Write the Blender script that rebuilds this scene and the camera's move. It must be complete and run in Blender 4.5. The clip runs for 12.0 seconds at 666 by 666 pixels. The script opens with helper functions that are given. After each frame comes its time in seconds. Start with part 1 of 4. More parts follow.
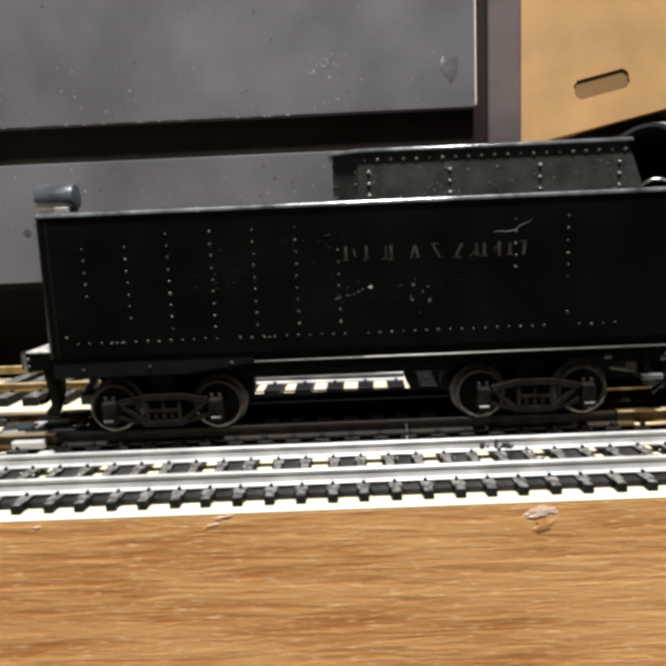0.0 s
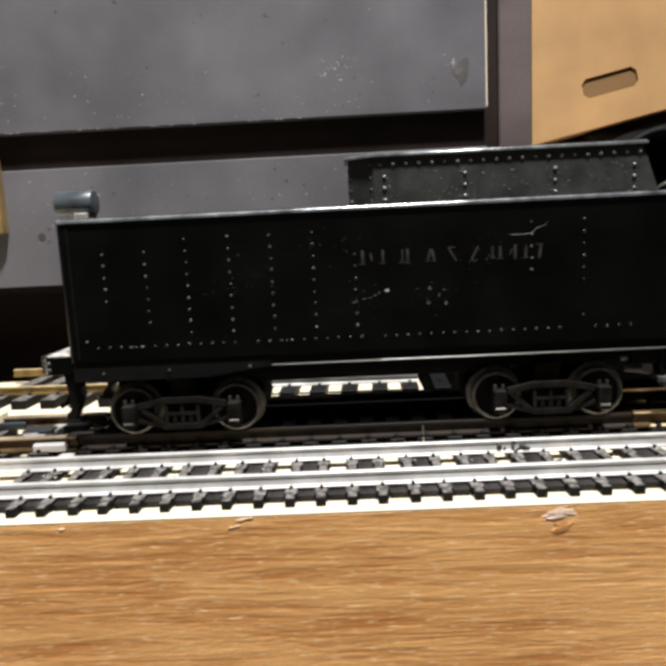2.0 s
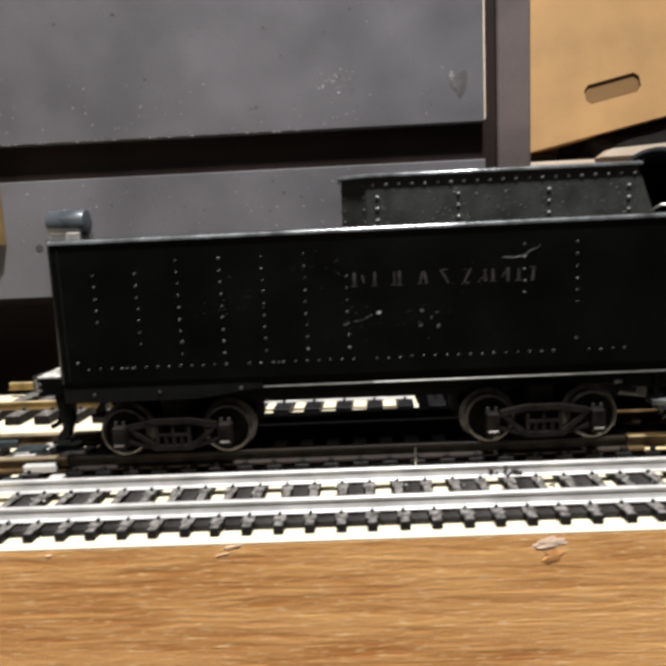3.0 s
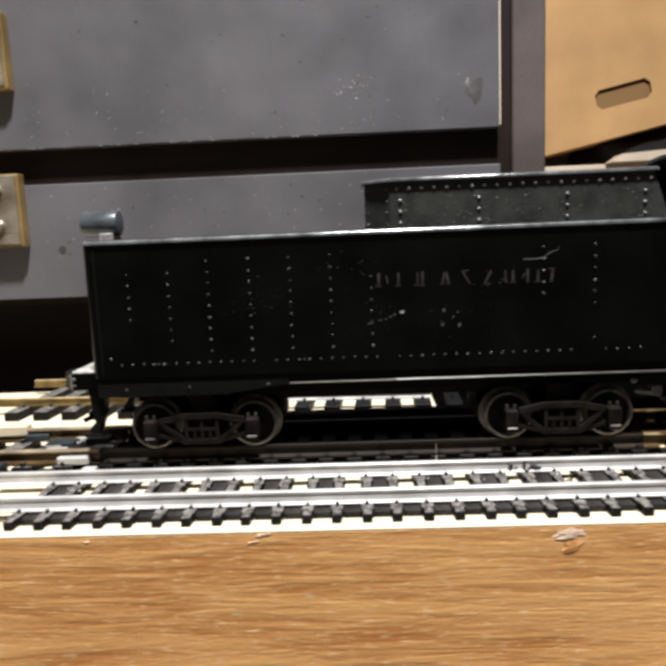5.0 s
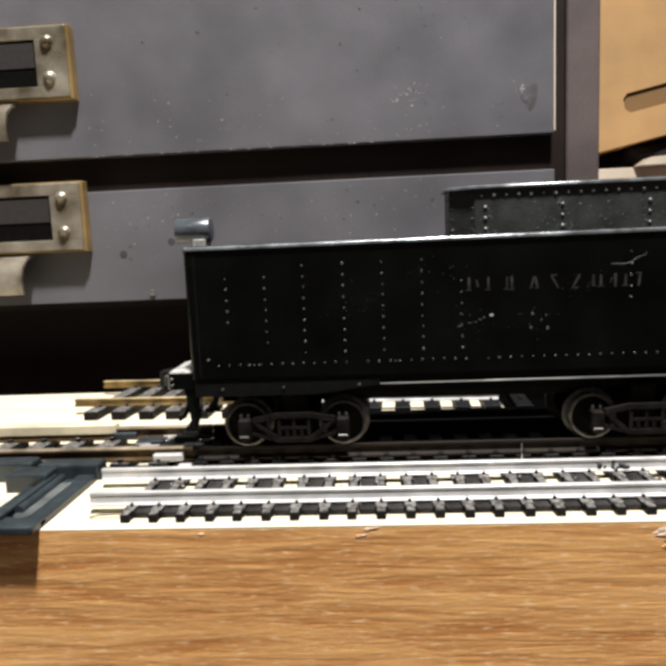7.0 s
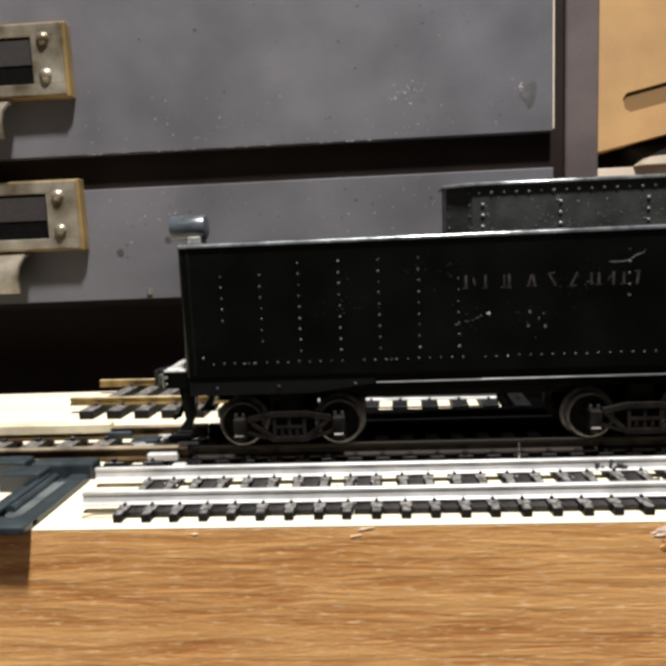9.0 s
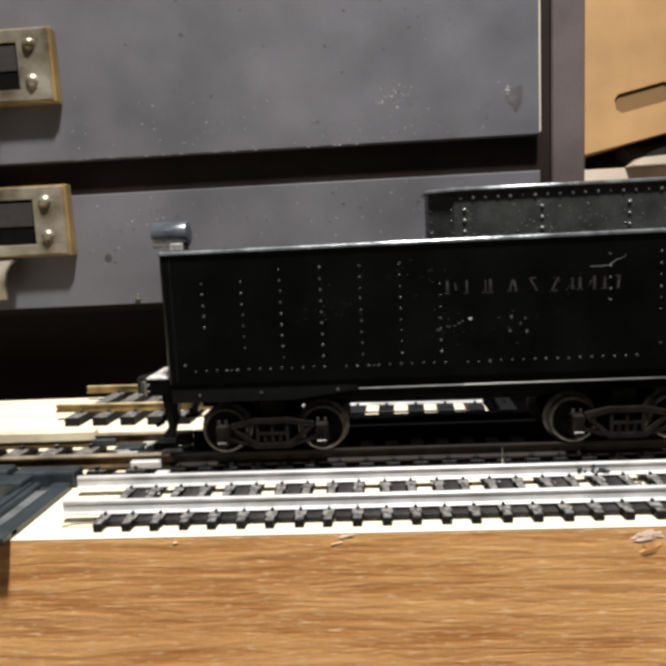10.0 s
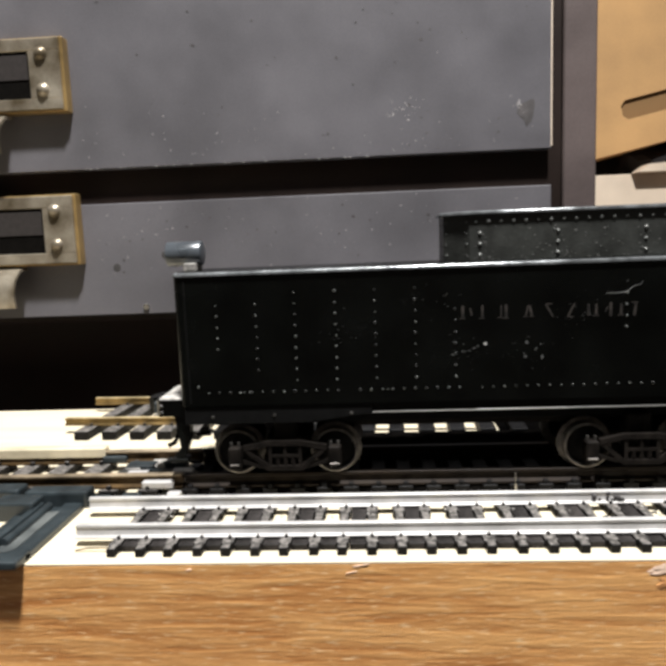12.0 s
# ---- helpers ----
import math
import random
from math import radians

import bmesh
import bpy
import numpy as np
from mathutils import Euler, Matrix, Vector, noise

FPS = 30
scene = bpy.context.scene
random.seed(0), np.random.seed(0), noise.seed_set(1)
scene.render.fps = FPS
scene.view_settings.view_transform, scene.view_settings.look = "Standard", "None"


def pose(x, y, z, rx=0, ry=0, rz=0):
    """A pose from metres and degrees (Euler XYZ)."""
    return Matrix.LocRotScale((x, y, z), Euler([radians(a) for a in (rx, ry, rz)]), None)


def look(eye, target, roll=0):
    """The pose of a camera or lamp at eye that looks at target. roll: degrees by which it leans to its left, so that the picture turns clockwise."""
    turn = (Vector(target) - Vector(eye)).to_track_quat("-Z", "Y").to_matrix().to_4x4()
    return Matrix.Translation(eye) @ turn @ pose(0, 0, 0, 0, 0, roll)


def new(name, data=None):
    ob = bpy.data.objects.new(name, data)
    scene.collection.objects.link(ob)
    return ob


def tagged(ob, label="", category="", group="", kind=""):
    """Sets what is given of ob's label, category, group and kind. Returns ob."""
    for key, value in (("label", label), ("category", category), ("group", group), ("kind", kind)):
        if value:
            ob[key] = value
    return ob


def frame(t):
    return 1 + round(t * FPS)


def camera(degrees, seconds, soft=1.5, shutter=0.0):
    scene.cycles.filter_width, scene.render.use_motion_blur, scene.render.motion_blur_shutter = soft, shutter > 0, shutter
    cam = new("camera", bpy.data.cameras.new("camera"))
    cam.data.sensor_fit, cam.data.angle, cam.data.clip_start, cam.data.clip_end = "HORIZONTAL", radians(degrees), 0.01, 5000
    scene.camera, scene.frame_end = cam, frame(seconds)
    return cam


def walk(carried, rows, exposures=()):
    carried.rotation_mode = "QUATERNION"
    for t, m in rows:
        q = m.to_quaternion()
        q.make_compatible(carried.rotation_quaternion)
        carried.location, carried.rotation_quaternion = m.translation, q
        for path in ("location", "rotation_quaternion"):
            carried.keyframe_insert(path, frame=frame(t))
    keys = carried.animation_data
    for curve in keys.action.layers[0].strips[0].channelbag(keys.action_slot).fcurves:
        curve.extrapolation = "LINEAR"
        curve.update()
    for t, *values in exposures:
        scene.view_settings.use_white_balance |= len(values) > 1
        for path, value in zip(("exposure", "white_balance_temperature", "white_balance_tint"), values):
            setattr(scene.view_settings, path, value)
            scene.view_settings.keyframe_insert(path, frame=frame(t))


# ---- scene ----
cam = camera(54.0, 12.0, soft=3.7, shutter=0.5)
PATH = [
    (0, (0.03074, -0.14177, 0.05561), (0.00186, 1.83556, -0.24326), -2.48),
    (0.5, (0.02563, -0.14169, 0.05816), (-0.01193, 1.83552, -0.24054), -2.64),
    (1, (0.02708, -0.14174, 0.05998), (-0.02755, 1.83624, -0.23095), -2.54),
    (1.5, (0.03608, -0.13814, 0.05915), (0.02502, 1.83975, -0.2372), -3.30),
    (2, (0.02827, -0.14311, 0.05675), (-0.02205, 1.83396, -0.24105), -2.81),
    (2.5, (0.02472, -0.14071, 0.05627), (-0.02925, 1.83602, -0.24312), -2.71),
    (3, (0.03133, -0.14136, 0.06128), (-0.0278, 1.83678, -0.22763), -2.68),
    (3.5, (0.04358, -0.14007, 0.0635), (0.03205, 1.84247, -0.19997), -2.81),
    (5.5, (0.01772, -0.14941, 0.06045), (-0.08733, 1.82827, -0.21843), -2.23),
    (6, (0.00986, -0.15073, 0.06078), (-0.10962, 1.82764, -0.20712), -2.20),
    (6.5, (0.00775, -0.15401, 0.06069), (-0.13092, 1.82379, -0.20207), -2.33),
    (7, (0.00741, -0.15432, 0.06219), (-0.12382, 1.82393, -0.20104), -2.47),
    (9, (0.00838, -0.15277, 0.0616), (-0.12218, 1.82536, -0.20292), -2.41),
    (9.5, (0.00769, -0.1529, 0.06131), (-0.12611, 1.8252, -0.20174), -2.45),
    (10, (0.0121, -0.15213, 0.06258), (-0.10568, 1.82745, -0.19707), -2.75),
    (10.5, (0.01269, -0.15202, 0.06317), (-0.10219, 1.82771, -0.19655), -2.69),
    (11, (0.01357, -0.15099, 0.06271), (-0.10092, 1.8286, -0.19829), -2.19),
    (11.5, (0.01396, -0.15038, 0.06522), (-0.1076, 1.82972, -0.18861), -1.91),
    (12, (0.00902, -0.15094, 0.06869), (-0.11507, 1.82843, -0.18958), -2.18),
]
walk(cam, [(t, look(eye, target, roll)) for t, eye, target, roll in PATH])

# ---- world and lights (the board's top is z = 0) ----
world = bpy.data.worlds.new("room_air")
world.use_nodes = True
world.node_tree.nodes["Background"].inputs[0].default_value = (0.9, 0.85, 0.8, 1)
world.node_tree.nodes["Background"].inputs[1].default_value = 0.02
scene.world = world


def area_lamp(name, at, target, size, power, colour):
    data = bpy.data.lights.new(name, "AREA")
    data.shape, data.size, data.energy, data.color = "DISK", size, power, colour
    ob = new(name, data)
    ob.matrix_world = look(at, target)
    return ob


area_lamp("work_light", (0.12, -0.31, 1.30), (0.02, 0.05, 0.0), 0.11, 49, (1.0, 0.98, 0.96))
# Unseen fill lamp, added to lift the faces towards the camera.
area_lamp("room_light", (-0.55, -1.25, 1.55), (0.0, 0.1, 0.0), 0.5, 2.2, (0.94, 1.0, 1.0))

# ---- materials ----


def mat(name, colour, rough=0.5, metal=0.0, vary=0.15, scale=400.0, bump=0.1, fine=2500.0, stretch=(1, 1, 1), dark=None,
        spec=0.5, coat=0.0, bump_dist=0.0003, island=0.0):
    """A node material: base colour varied at two scales, worn roughness and fine relief."""
    m = bpy.data.materials.new(name)
    m.use_nodes = True
    nt = m.node_tree
    n, link = nt.nodes, nt.links.new
    b = n["Principled BSDF"]
    tc = n.new("ShaderNodeTexCoord")
    mp = n.new("ShaderNodeMapping")
    mp.inputs["Scale"].default_value = stretch
    link(tc.outputs["Object"], mp.inputs[0])
    big, small = n.new("ShaderNodeTexNoise"), n.new("ShaderNodeTexNoise")
    big.inputs["Scale"].default_value, small.inputs["Scale"].default_value = scale, fine
    big.inputs["Detail"].default_value, small.inputs["Detail"].default_value = 6, 3
    link(mp.outputs[0], big.inputs["Vector"])
    link(mp.outputs[0], small.inputs["Vector"])
    ramp = n.new("ShaderNodeValToRGB")
    dark = dark or tuple(c * (1 - 2.2 * vary) for c in colour)
    light = tuple(min(1, c * (1 + vary)) for c in colour)
    ramp.color_ramp.elements[0].position, ramp.color_ramp.elements[1].position = 0.32, 0.68
    ramp.color_ramp.elements[0].color, ramp.color_ramp.elements[1].color = (*dark, 1), (*light, 1)
    link(big.outputs[0], ramp.inputs[0])
    mix = n.new("ShaderNodeMix")
    mix.data_type, mix.blend_type = "RGBA", "OVERLAY"
    mix.inputs[0].default_value = min(0.6, vary * 1.5)
    link(ramp.outputs[0], mix.inputs[6])
    link(small.outputs[0], mix.inputs[7])
    last = mix.outputs[2]
    if island:
        info = n.new("ShaderNodeObjectInfo")
        hsv = n.new("ShaderNodeHueSaturation")
        rng = n.new("ShaderNodeMapRange")
        rng.inputs[3].default_value, rng.inputs[4].default_value = 1 - island, 1 + island
        link(info.outputs["Random"], rng.inputs[0])
        link(rng.outputs[0], hsv.inputs["Value"])
        link(last, hsv.inputs["Color"])
        last = hsv.outputs[0]
    link(last, b.inputs["Base Color"])
    rr = n.new("ShaderNodeMapRange")
    rr.inputs[3].default_value, rr.inputs[4].default_value = max(0.02, rough - 0.12), min(1, rough + 0.12)
    link(big.outputs[0], rr.inputs[0])
    link(rr.outputs[0], b.inputs["Roughness"])
    b.inputs["Metallic"].default_value = metal
    b.inputs["Specular IOR Level"].default_value = spec
    b.inputs["Coat Weight"].default_value = coat
    if bump:
        bp = n.new("ShaderNodeBump")
        bp.inputs["Strength"].default_value, bp.inputs["Distance"].default_value = bump, bump_dist
        link(small.outputs[0], bp.inputs["Height"])
        link(bp.outputs[0], b.inputs["Normal"])
    return m


def wood(name, pale, deep, scale, rough=0.5, bump=0.25, coat=0.0, fleck=0.0, length=0.06):
    """Grain along x: stretched noise with darker streaks and pores."""
    m = bpy.data.materials.new(name)
    m.use_nodes = True
    nt = m.node_tree
    n, link = nt.nodes, nt.links.new
    b = n["Principled BSDF"]
    tc = n.new("ShaderNodeTexCoord")
    mp = n.new("ShaderNodeMapping")
    mp.inputs["Scale"].default_value = (length, 1.0, 1.0)
    link(tc.outputs["Object"], mp.inputs[0])
    a, c = n.new("ShaderNodeTexNoise"), n.new("ShaderNodeTexNoise")
    a.inputs["Scale"].default_value, a.inputs["Detail"].default_value, a.inputs["Distortion"].default_value = scale, 8, 0.35
    a.inputs["Roughness"].default_value = 0.68
    c.inputs["Scale"].default_value, c.inputs["Detail"].default_value = scale * 0.17, 3
    link(mp.outputs[0], a.inputs["Vector"])
    link(mp.outputs[0], c.inputs["Vector"])
    add = n.new("ShaderNodeMath")
    add.operation = "MULTIPLY_ADD"
    add.inputs[1].default_value = 0.65
    half = n.new("ShaderNodeMath")
    half.operation = "MULTIPLY"
    half.inputs[1].default_value = 0.35
    link(c.outputs[0], half.inputs[0])
    link(a.outputs[0], add.inputs[0])
    link(half.outputs[0], add.inputs[2])
    ramp = n.new("ShaderNodeValToRGB")
    e = ramp.color_ramp.elements
    e[0].position, e[1].position = 0.36, 0.62
    e[0].color, e[1].color = (*deep, 1), (*pale, 1)
    mid = e.new(0.5)
    mid.color = (*[0.35 * d + 0.65 * p for d, p in zip(deep, pale)], 1)
    link(add.outputs[0], ramp.inputs[0])
    last = ramp.outputs[0]
    # Pale flecks: grain, and light on sawn ridges put into the colour.
    if fleck:
        mq = n.new("ShaderNodeMapping")
        mq.inputs["Scale"].default_value = (0.16, 1.0, 1.0)
        link(tc.outputs["Object"], mq.inputs[0])
        f = n.new("ShaderNodeTexNoise")
        f.inputs["Scale"].default_value, f.inputs["Detail"].default_value = scale * 3.6, 4
        link(mq.outputs[0], f.inputs["Vector"])
        fr = n.new("ShaderNodeMapRange")
        fr.inputs[1].default_value, fr.inputs[2].default_value, fr.inputs[4].default_value = 0.56, 0.70, fleck
        link(f.outputs[0], fr.inputs[0])
        mx = n.new("ShaderNodeMix")
        mx.data_type = "RGBA"
        mx.inputs[7].default_value = (0.97, 0.67, 0.36, 1)
        link(fr.outputs[0], mx.inputs[0])
        link(last, mx.inputs[6])
        last = mx.outputs[2]
    link(last, b.inputs["Base Color"])
    b.inputs["Roughness"].default_value = rough
    b.inputs["Coat Weight"].default_value = coat
    bp = n.new("ShaderNodeBump")
    bp.inputs["Strength"].default_value, bp.inputs["Distance"].default_value = bump, 0.0004
    link(a.outputs[0], bp.inputs["Height"])
    link(bp.outputs[0], b.inputs["Normal"])
    return m


M_BOARD_TOP = wood("raw_pine_top", (0.68, 0.61, 0.46), (0.58, 0.50, 0.35), 260, 0.6)
M_BOARD_FACE = wood("pine_cut_face", (0.95, 0.53, 0.20), (0.56, 0.23, 0.065), 420, 0.5, bump=1.0, fleck=0.85, length=0.09)
M_CHIP = mat("torn_pine_fibre", (0.82, 0.56, 0.38), 0.8, vary=0.12, bump=0.5)
M_BLACK = mat("satin_black_paint", (0.0022, 0.0026, 0.0023), 0.24, spec=0.22, vary=0.25, scale=60, bump=0.12, fine=1500)
M_BUNKER = mat("dusty_black_paint", (0.037, 0.039, 0.036), 0.40, vary=0.2, scale=160, bump=0.25, fine=1800)
# Bright grey for rim and lip: their highlight is in the colour.
M_EDGE = mat("edge_highlight_grey", (0.26, 0.275, 0.285), 0.24, metal=0.6, vary=0.3, scale=150, bump=0.1)
M_SILL = mat("pale_sill_grey", (0.10, 0.096, 0.092), 0.35, metal=0.5, vary=0.35, scale=40, bump=0.1, dark=(0.015, 0.015, 0.015))
# Drum black lifted to blue-grey, part of its top highlight in the colour.
M_DRUM = mat("lamp_drum_sheen", (0.085, 0.098, 0.112), 0.28, metal=0.25, vary=0.2, scale=120, bump=0.06, spec=1.0)
# Flat black for underparts and the cab's inside, where it stands for shade.
M_FLAT_BLACK = mat("flat_shade_black", (0.004, 0.004, 0.004), 0.8, vary=0.2, bump=0.1, spec=0.1)
M_RIVET = mat("worn_rivet", (0.115, 0.12, 0.115), 0.36, metal=0.4, vary=0.3, bump=0.0, island=0.5)
M_TRUCK = mat("dusty_truck_plastic", (0.0115, 0.0094, 0.0080), 0.65, spec=0.08, vary=0.3, scale=300, bump=0.3)
M_BOLT = mat("worn_bolt", (0.06, 0.056, 0.052), 0.45, metal=0.4, vary=0.3, bump=0.0)
M_WHEEL = mat("wheel_face", (0.005, 0.0045, 0.0045), 0.6, spec=0.08, vary=0.3, bump=0.2)
M_TREAD = mat("worn_wheel_tread", (0.165, 0.15, 0.138), 0.4, metal=0.5, vary=0.25, bump=0.1)
M_NICKEL = mat("nickel_silver_rail", (0.53, 0.52, 0.51), 0.42, metal=0.2, vary=0.12, scale=120, bump=0.08)
M_BRASS = mat("brass_rail", (0.72, 0.58, 0.33), 0.34, metal=0.5, vary=0.2, scale=120, bump=0.08)
# Brass darkened for rail webs, whose shade is in the colour.
M_BRASS_WEB = mat("shaded_brass_web", (0.30, 0.21, 0.09), 0.4, metal=0.9, vary=0.25, scale=120, bump=0.08)
M_BRASS_BROWN = mat("shaded_brown_web", (0.085, 0.05, 0.018), 0.45, metal=0.5, vary=0.3, scale=120, bump=0.08)
# Rail darkened for the stretch below the tender, its shade put into the colour.
M_DARKRAIL = mat("tender_shade_rail", (0.017, 0.012, 0.008), 0.55, metal=0.2, spec=0.2, vary=0.4, scale=60, bump=0.1, dark=(0.012, 0.009, 0.008))
M_DULLRAIL = mat("tarnished_rail", (0.40, 0.32, 0.22), 0.4, metal=0.5, vary=0.25, scale=120, bump=0.08)


def dusty(name, base, dust, rough, amount):
    """Moulded plastic with dust lying on whatever looks up."""
    m = mat(name, base, rough, vary=0.25, scale=500, bump=0.35, island=0.35, spec=0.12)
    n, link = m.node_tree.nodes, m.node_tree.links.new
    b = n["Principled BSDF"]
    under = b.inputs["Base Color"].links[0].from_socket
    geo, sep = n.new("ShaderNodeNewGeometry"), n.new("ShaderNodeSeparateXYZ")
    link(geo.outputs["Normal"], sep.inputs[0])
    up = n.new("ShaderNodeMapRange")
    up.inputs[1].default_value, up.inputs[2].default_value = 0.75, 1.0
    link(sep.outputs[2], up.inputs[0])
    nz = n.new("ShaderNodeTexNoise")
    nz.inputs["Scale"].default_value, nz.inputs["Detail"].default_value = 800, 6
    link(geo.outputs["Position"], nz.inputs["Vector"])
    pat = n.new("ShaderNodeMapRange")
    pat.inputs[1].default_value, pat.inputs[2].default_value, pat.inputs[3].default_value, pat.inputs[4].default_value = 0.40, 0.66, amount * 0.18, amount
    link(nz.outputs[0], pat.inputs[0])
    both = n.new("ShaderNodeMath")
    both.operation = "MULTIPLY"
    link(up.outputs[0], both.inputs[0])
    link(pat.outputs[0], both.inputs[1])
    mx = n.new("ShaderNodeMix")
    mx.data_type = "RGBA"
    mx.inputs[7].default_value = (*dust, 1)
    link(both.outputs[0], mx.inputs[0])
    link(under, mx.inputs[6])
    link(mx.outputs[2], b.inputs["Base Color"])
    return m


M_TIE = dusty("black_tie_plastic", (0.0075, 0.007, 0.007), (0.30, 0.28, 0.26), 0.55, 0.75)
M_PLATE_SCRAP = mat("bright_joint_metal", (0.62, 0.60, 0.56), 0.4, metal=0.4, vary=0.2, scale=200, bump=0.2)
# Tie black left without dust, for ties in the tender's shade.
M_TIE_DARK = mat("tender_shade_tie", (0.006, 0.006, 0.0065), 0.5, spec=0.12, vary=0.25, scale=500, bump=0.35, island=0.35)
M_WEB = mat("black_web_plastic", (0.026, 0.023, 0.022), 0.5, spec=0.15, vary=0.35, scale=500, bump=0.35, island=0.35)
M_SWITCH = mat("dark_green_grey_plastic", (0.024, 0.032, 0.036), 0.38, vary=0.2, scale=200, bump=0.15)
M_GREY = mat("scuffed_grey_plastic", (0.085, 0.092, 0.090), 0.42, vary=0.35, scale=160, bump=0.25, dark=(0.03, 0.036, 0.038))
M_LETTER = mat("faded_lettering", (0.026, 0.021, 0.018), 0.6, vary=0.5, scale=700, bump=0.0, dark=(0.003, 0.0028, 0.0027))
M_BARE = mat("bare_metal_chip", (0.42, 0.42, 0.41), 0.45, vary=0.3, scale=900, bump=0.2)
M_SCUFF = mat("bare_scuff", (0.085, 0.088, 0.085), 0.5, vary=0.4, scale=900, bump=0.2, dark=(0.03, 0.03, 0.03))
M_SCRATCH = mat("faint_scratch", (0.055, 0.055, 0.053), 0.5, vary=0.4, scale=600, bump=0.1)
M_SPECK = mat("worn_speck", (0.20, 0.20, 0.19), 0.5, vary=0.3, scale=400, bump=0.0)
M_DUST = mat("scale_dust", (0.45, 0.43, 0.40), 0.8, vary=0.3, bump=0.3)
M_WIRE = mat("bright_wire", (0.62, 0.60, 0.55), 0.28, metal=0.95, vary=0.1, bump=0.0)
M_DRAWER = mat("dark_cabinet_paint", (0.121, 0.117, 0.128), 0.34, vary=0.11, scale=24, bump=0.10, fine=900)
# Brown near black: deep shade between and below the drawers, put into the colour.
M_FRAME = mat("recess_shade_brown", (0.014, 0.008, 0.006), 0.55, spec=0.2, vary=0.15, scale=25, bump=0.1, fine=700)
M_FLECK = mat("bare_paint_fleck", (0.42, 0.40, 0.40), 0.5, vary=0.2, bump=0.0)
M_SCAR = mat("scraped_paint", (0.082, 0.075, 0.076), 0.6, vary=0.3, scale=150, bump=0.2)
M_HOLE = mat("old_filler", (0.05, 0.047, 0.047), 0.7, vary=0.2, bump=0.2)
M_PLATE = mat("tarnished_nickel_plate", (0.37, 0.33, 0.265), 0.34, metal=0.6, vary=0.3, scale=60, bump=0.15, dark=(0.13, 0.10, 0.06))
M_PLATE_EDGE = mat("brassy_plate_edge", (0.40, 0.27, 0.11), 0.4, metal=0.6, vary=0.15, scale=60, bump=0.1)
M_CARD = mat("label_card", (0.035, 0.031, 0.030), 0.8, spec=0.1, vary=0.08, bump=0.0)
M_SLOT = mat("label_slot_dark", (0.004, 0.0035, 0.003), 0.8, spec=0.05, vary=0.2, bump=0.0)
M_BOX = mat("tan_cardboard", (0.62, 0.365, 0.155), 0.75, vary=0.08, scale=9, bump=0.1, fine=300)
# Tan darkened for the box inside, so its shade is in the colour.
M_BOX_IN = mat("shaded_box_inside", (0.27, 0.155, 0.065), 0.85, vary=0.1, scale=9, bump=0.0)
M_PALE = mat("pale_cardboard", (0.84, 0.70, 0.55), 0.75, vary=0.08, scale=9, bump=0.1, fine=300)
M_CLOTH = mat("black_cloth", (0.012, 0.010, 0.010), 0.9, vary=0.3, scale=40, bump=0.3)
# Black roof made grey-blue: the overhead lamp's reflection is in the colour.
M_ROOF = mat("cab_roof_sheen", (0.23, 0.245, 0.27), 0.33, vary=0.07, scale=120, bump=0.06, spec=0.8)
M_WALL = mat("plain_room_wall", (0.16, 0.14, 0.12), 0.85, vary=0.05, scale=3, bump=0.05, fine=120)
M_CEIL = mat("plain_ceiling", (0.40, 0.38, 0.36), 0.85, vary=0.04, scale=3, bump=0.05, fine=120)
M_FLOOR = mat("brown_floor", (0.09, 0.065, 0.045), 0.6, vary=0.15, scale=4, bump=0.1, fine=60)
M_BENCH = mat("dark_bench_top", (0.055, 0.040, 0.034), 0.55, vary=0.2, scale=12, bump=0.1, fine=300)

# ---- building helpers: shapes in millimetres ----
MM = 0.001


def box(bm, x0, x1, y0, y1, z0, z1, r=0.0, seg=1):
    """A block, its edges rounded by r."""
    made = bmesh.ops.create_cube(bm, size=1)["verts"]
    for v in made:
        v.co = Vector(((x0, x1)[v.co.x > 0], (y0, y1)[v.co.y > 0], (z0, z1)[v.co.z > 0]))
    if r:
        edges = list({e for v in made for e in v.link_edges})
        bmesh.ops.bevel(bm, geom=edges, offset=r, segments=seg, affect="EDGES", profile=0.5)
    return bm


def rod(bm, p, q, r, n=12, r2=None):
    """A round bar from p to q."""
    p, q = Vector(p), Vector(q)
    m = Matrix.Translation((p + q) / 2) @ (q - p).to_track_quat("Z", "Y").to_matrix().to_4x4()
    bmesh.ops.create_cone(bm, cap_ends=True, segments=n, radius1=r, radius2=r if r2 is None else r2, depth=(q - p).length, matrix=m)
    return bm


def tube(bm, points, r, n=8):
    """A bent wire along the points."""
    pts = [Vector(p) for p in points]
    rings = []
    for i, p in enumerate(pts):
        way = (pts[min(i + 1, len(pts) - 1)] - pts[max(i - 1, 0)]).normalized()
        q = way.to_track_quat("Z", "Y")
        rings.append([bm.verts.new(p + q @ Vector((r * math.cos(k * math.tau / n), r * math.sin(k * math.tau / n), 0))) for k in range(n)])
    for a, b in zip(rings, rings[1:]):
        for k in range(n):
            bm.faces.new((a[k], a[(k + 1) % n], b[(k + 1) % n], b[k]))
    bm.faces.new(rings[0][::-1])
    bm.faces.new(rings[-1])
    return bm


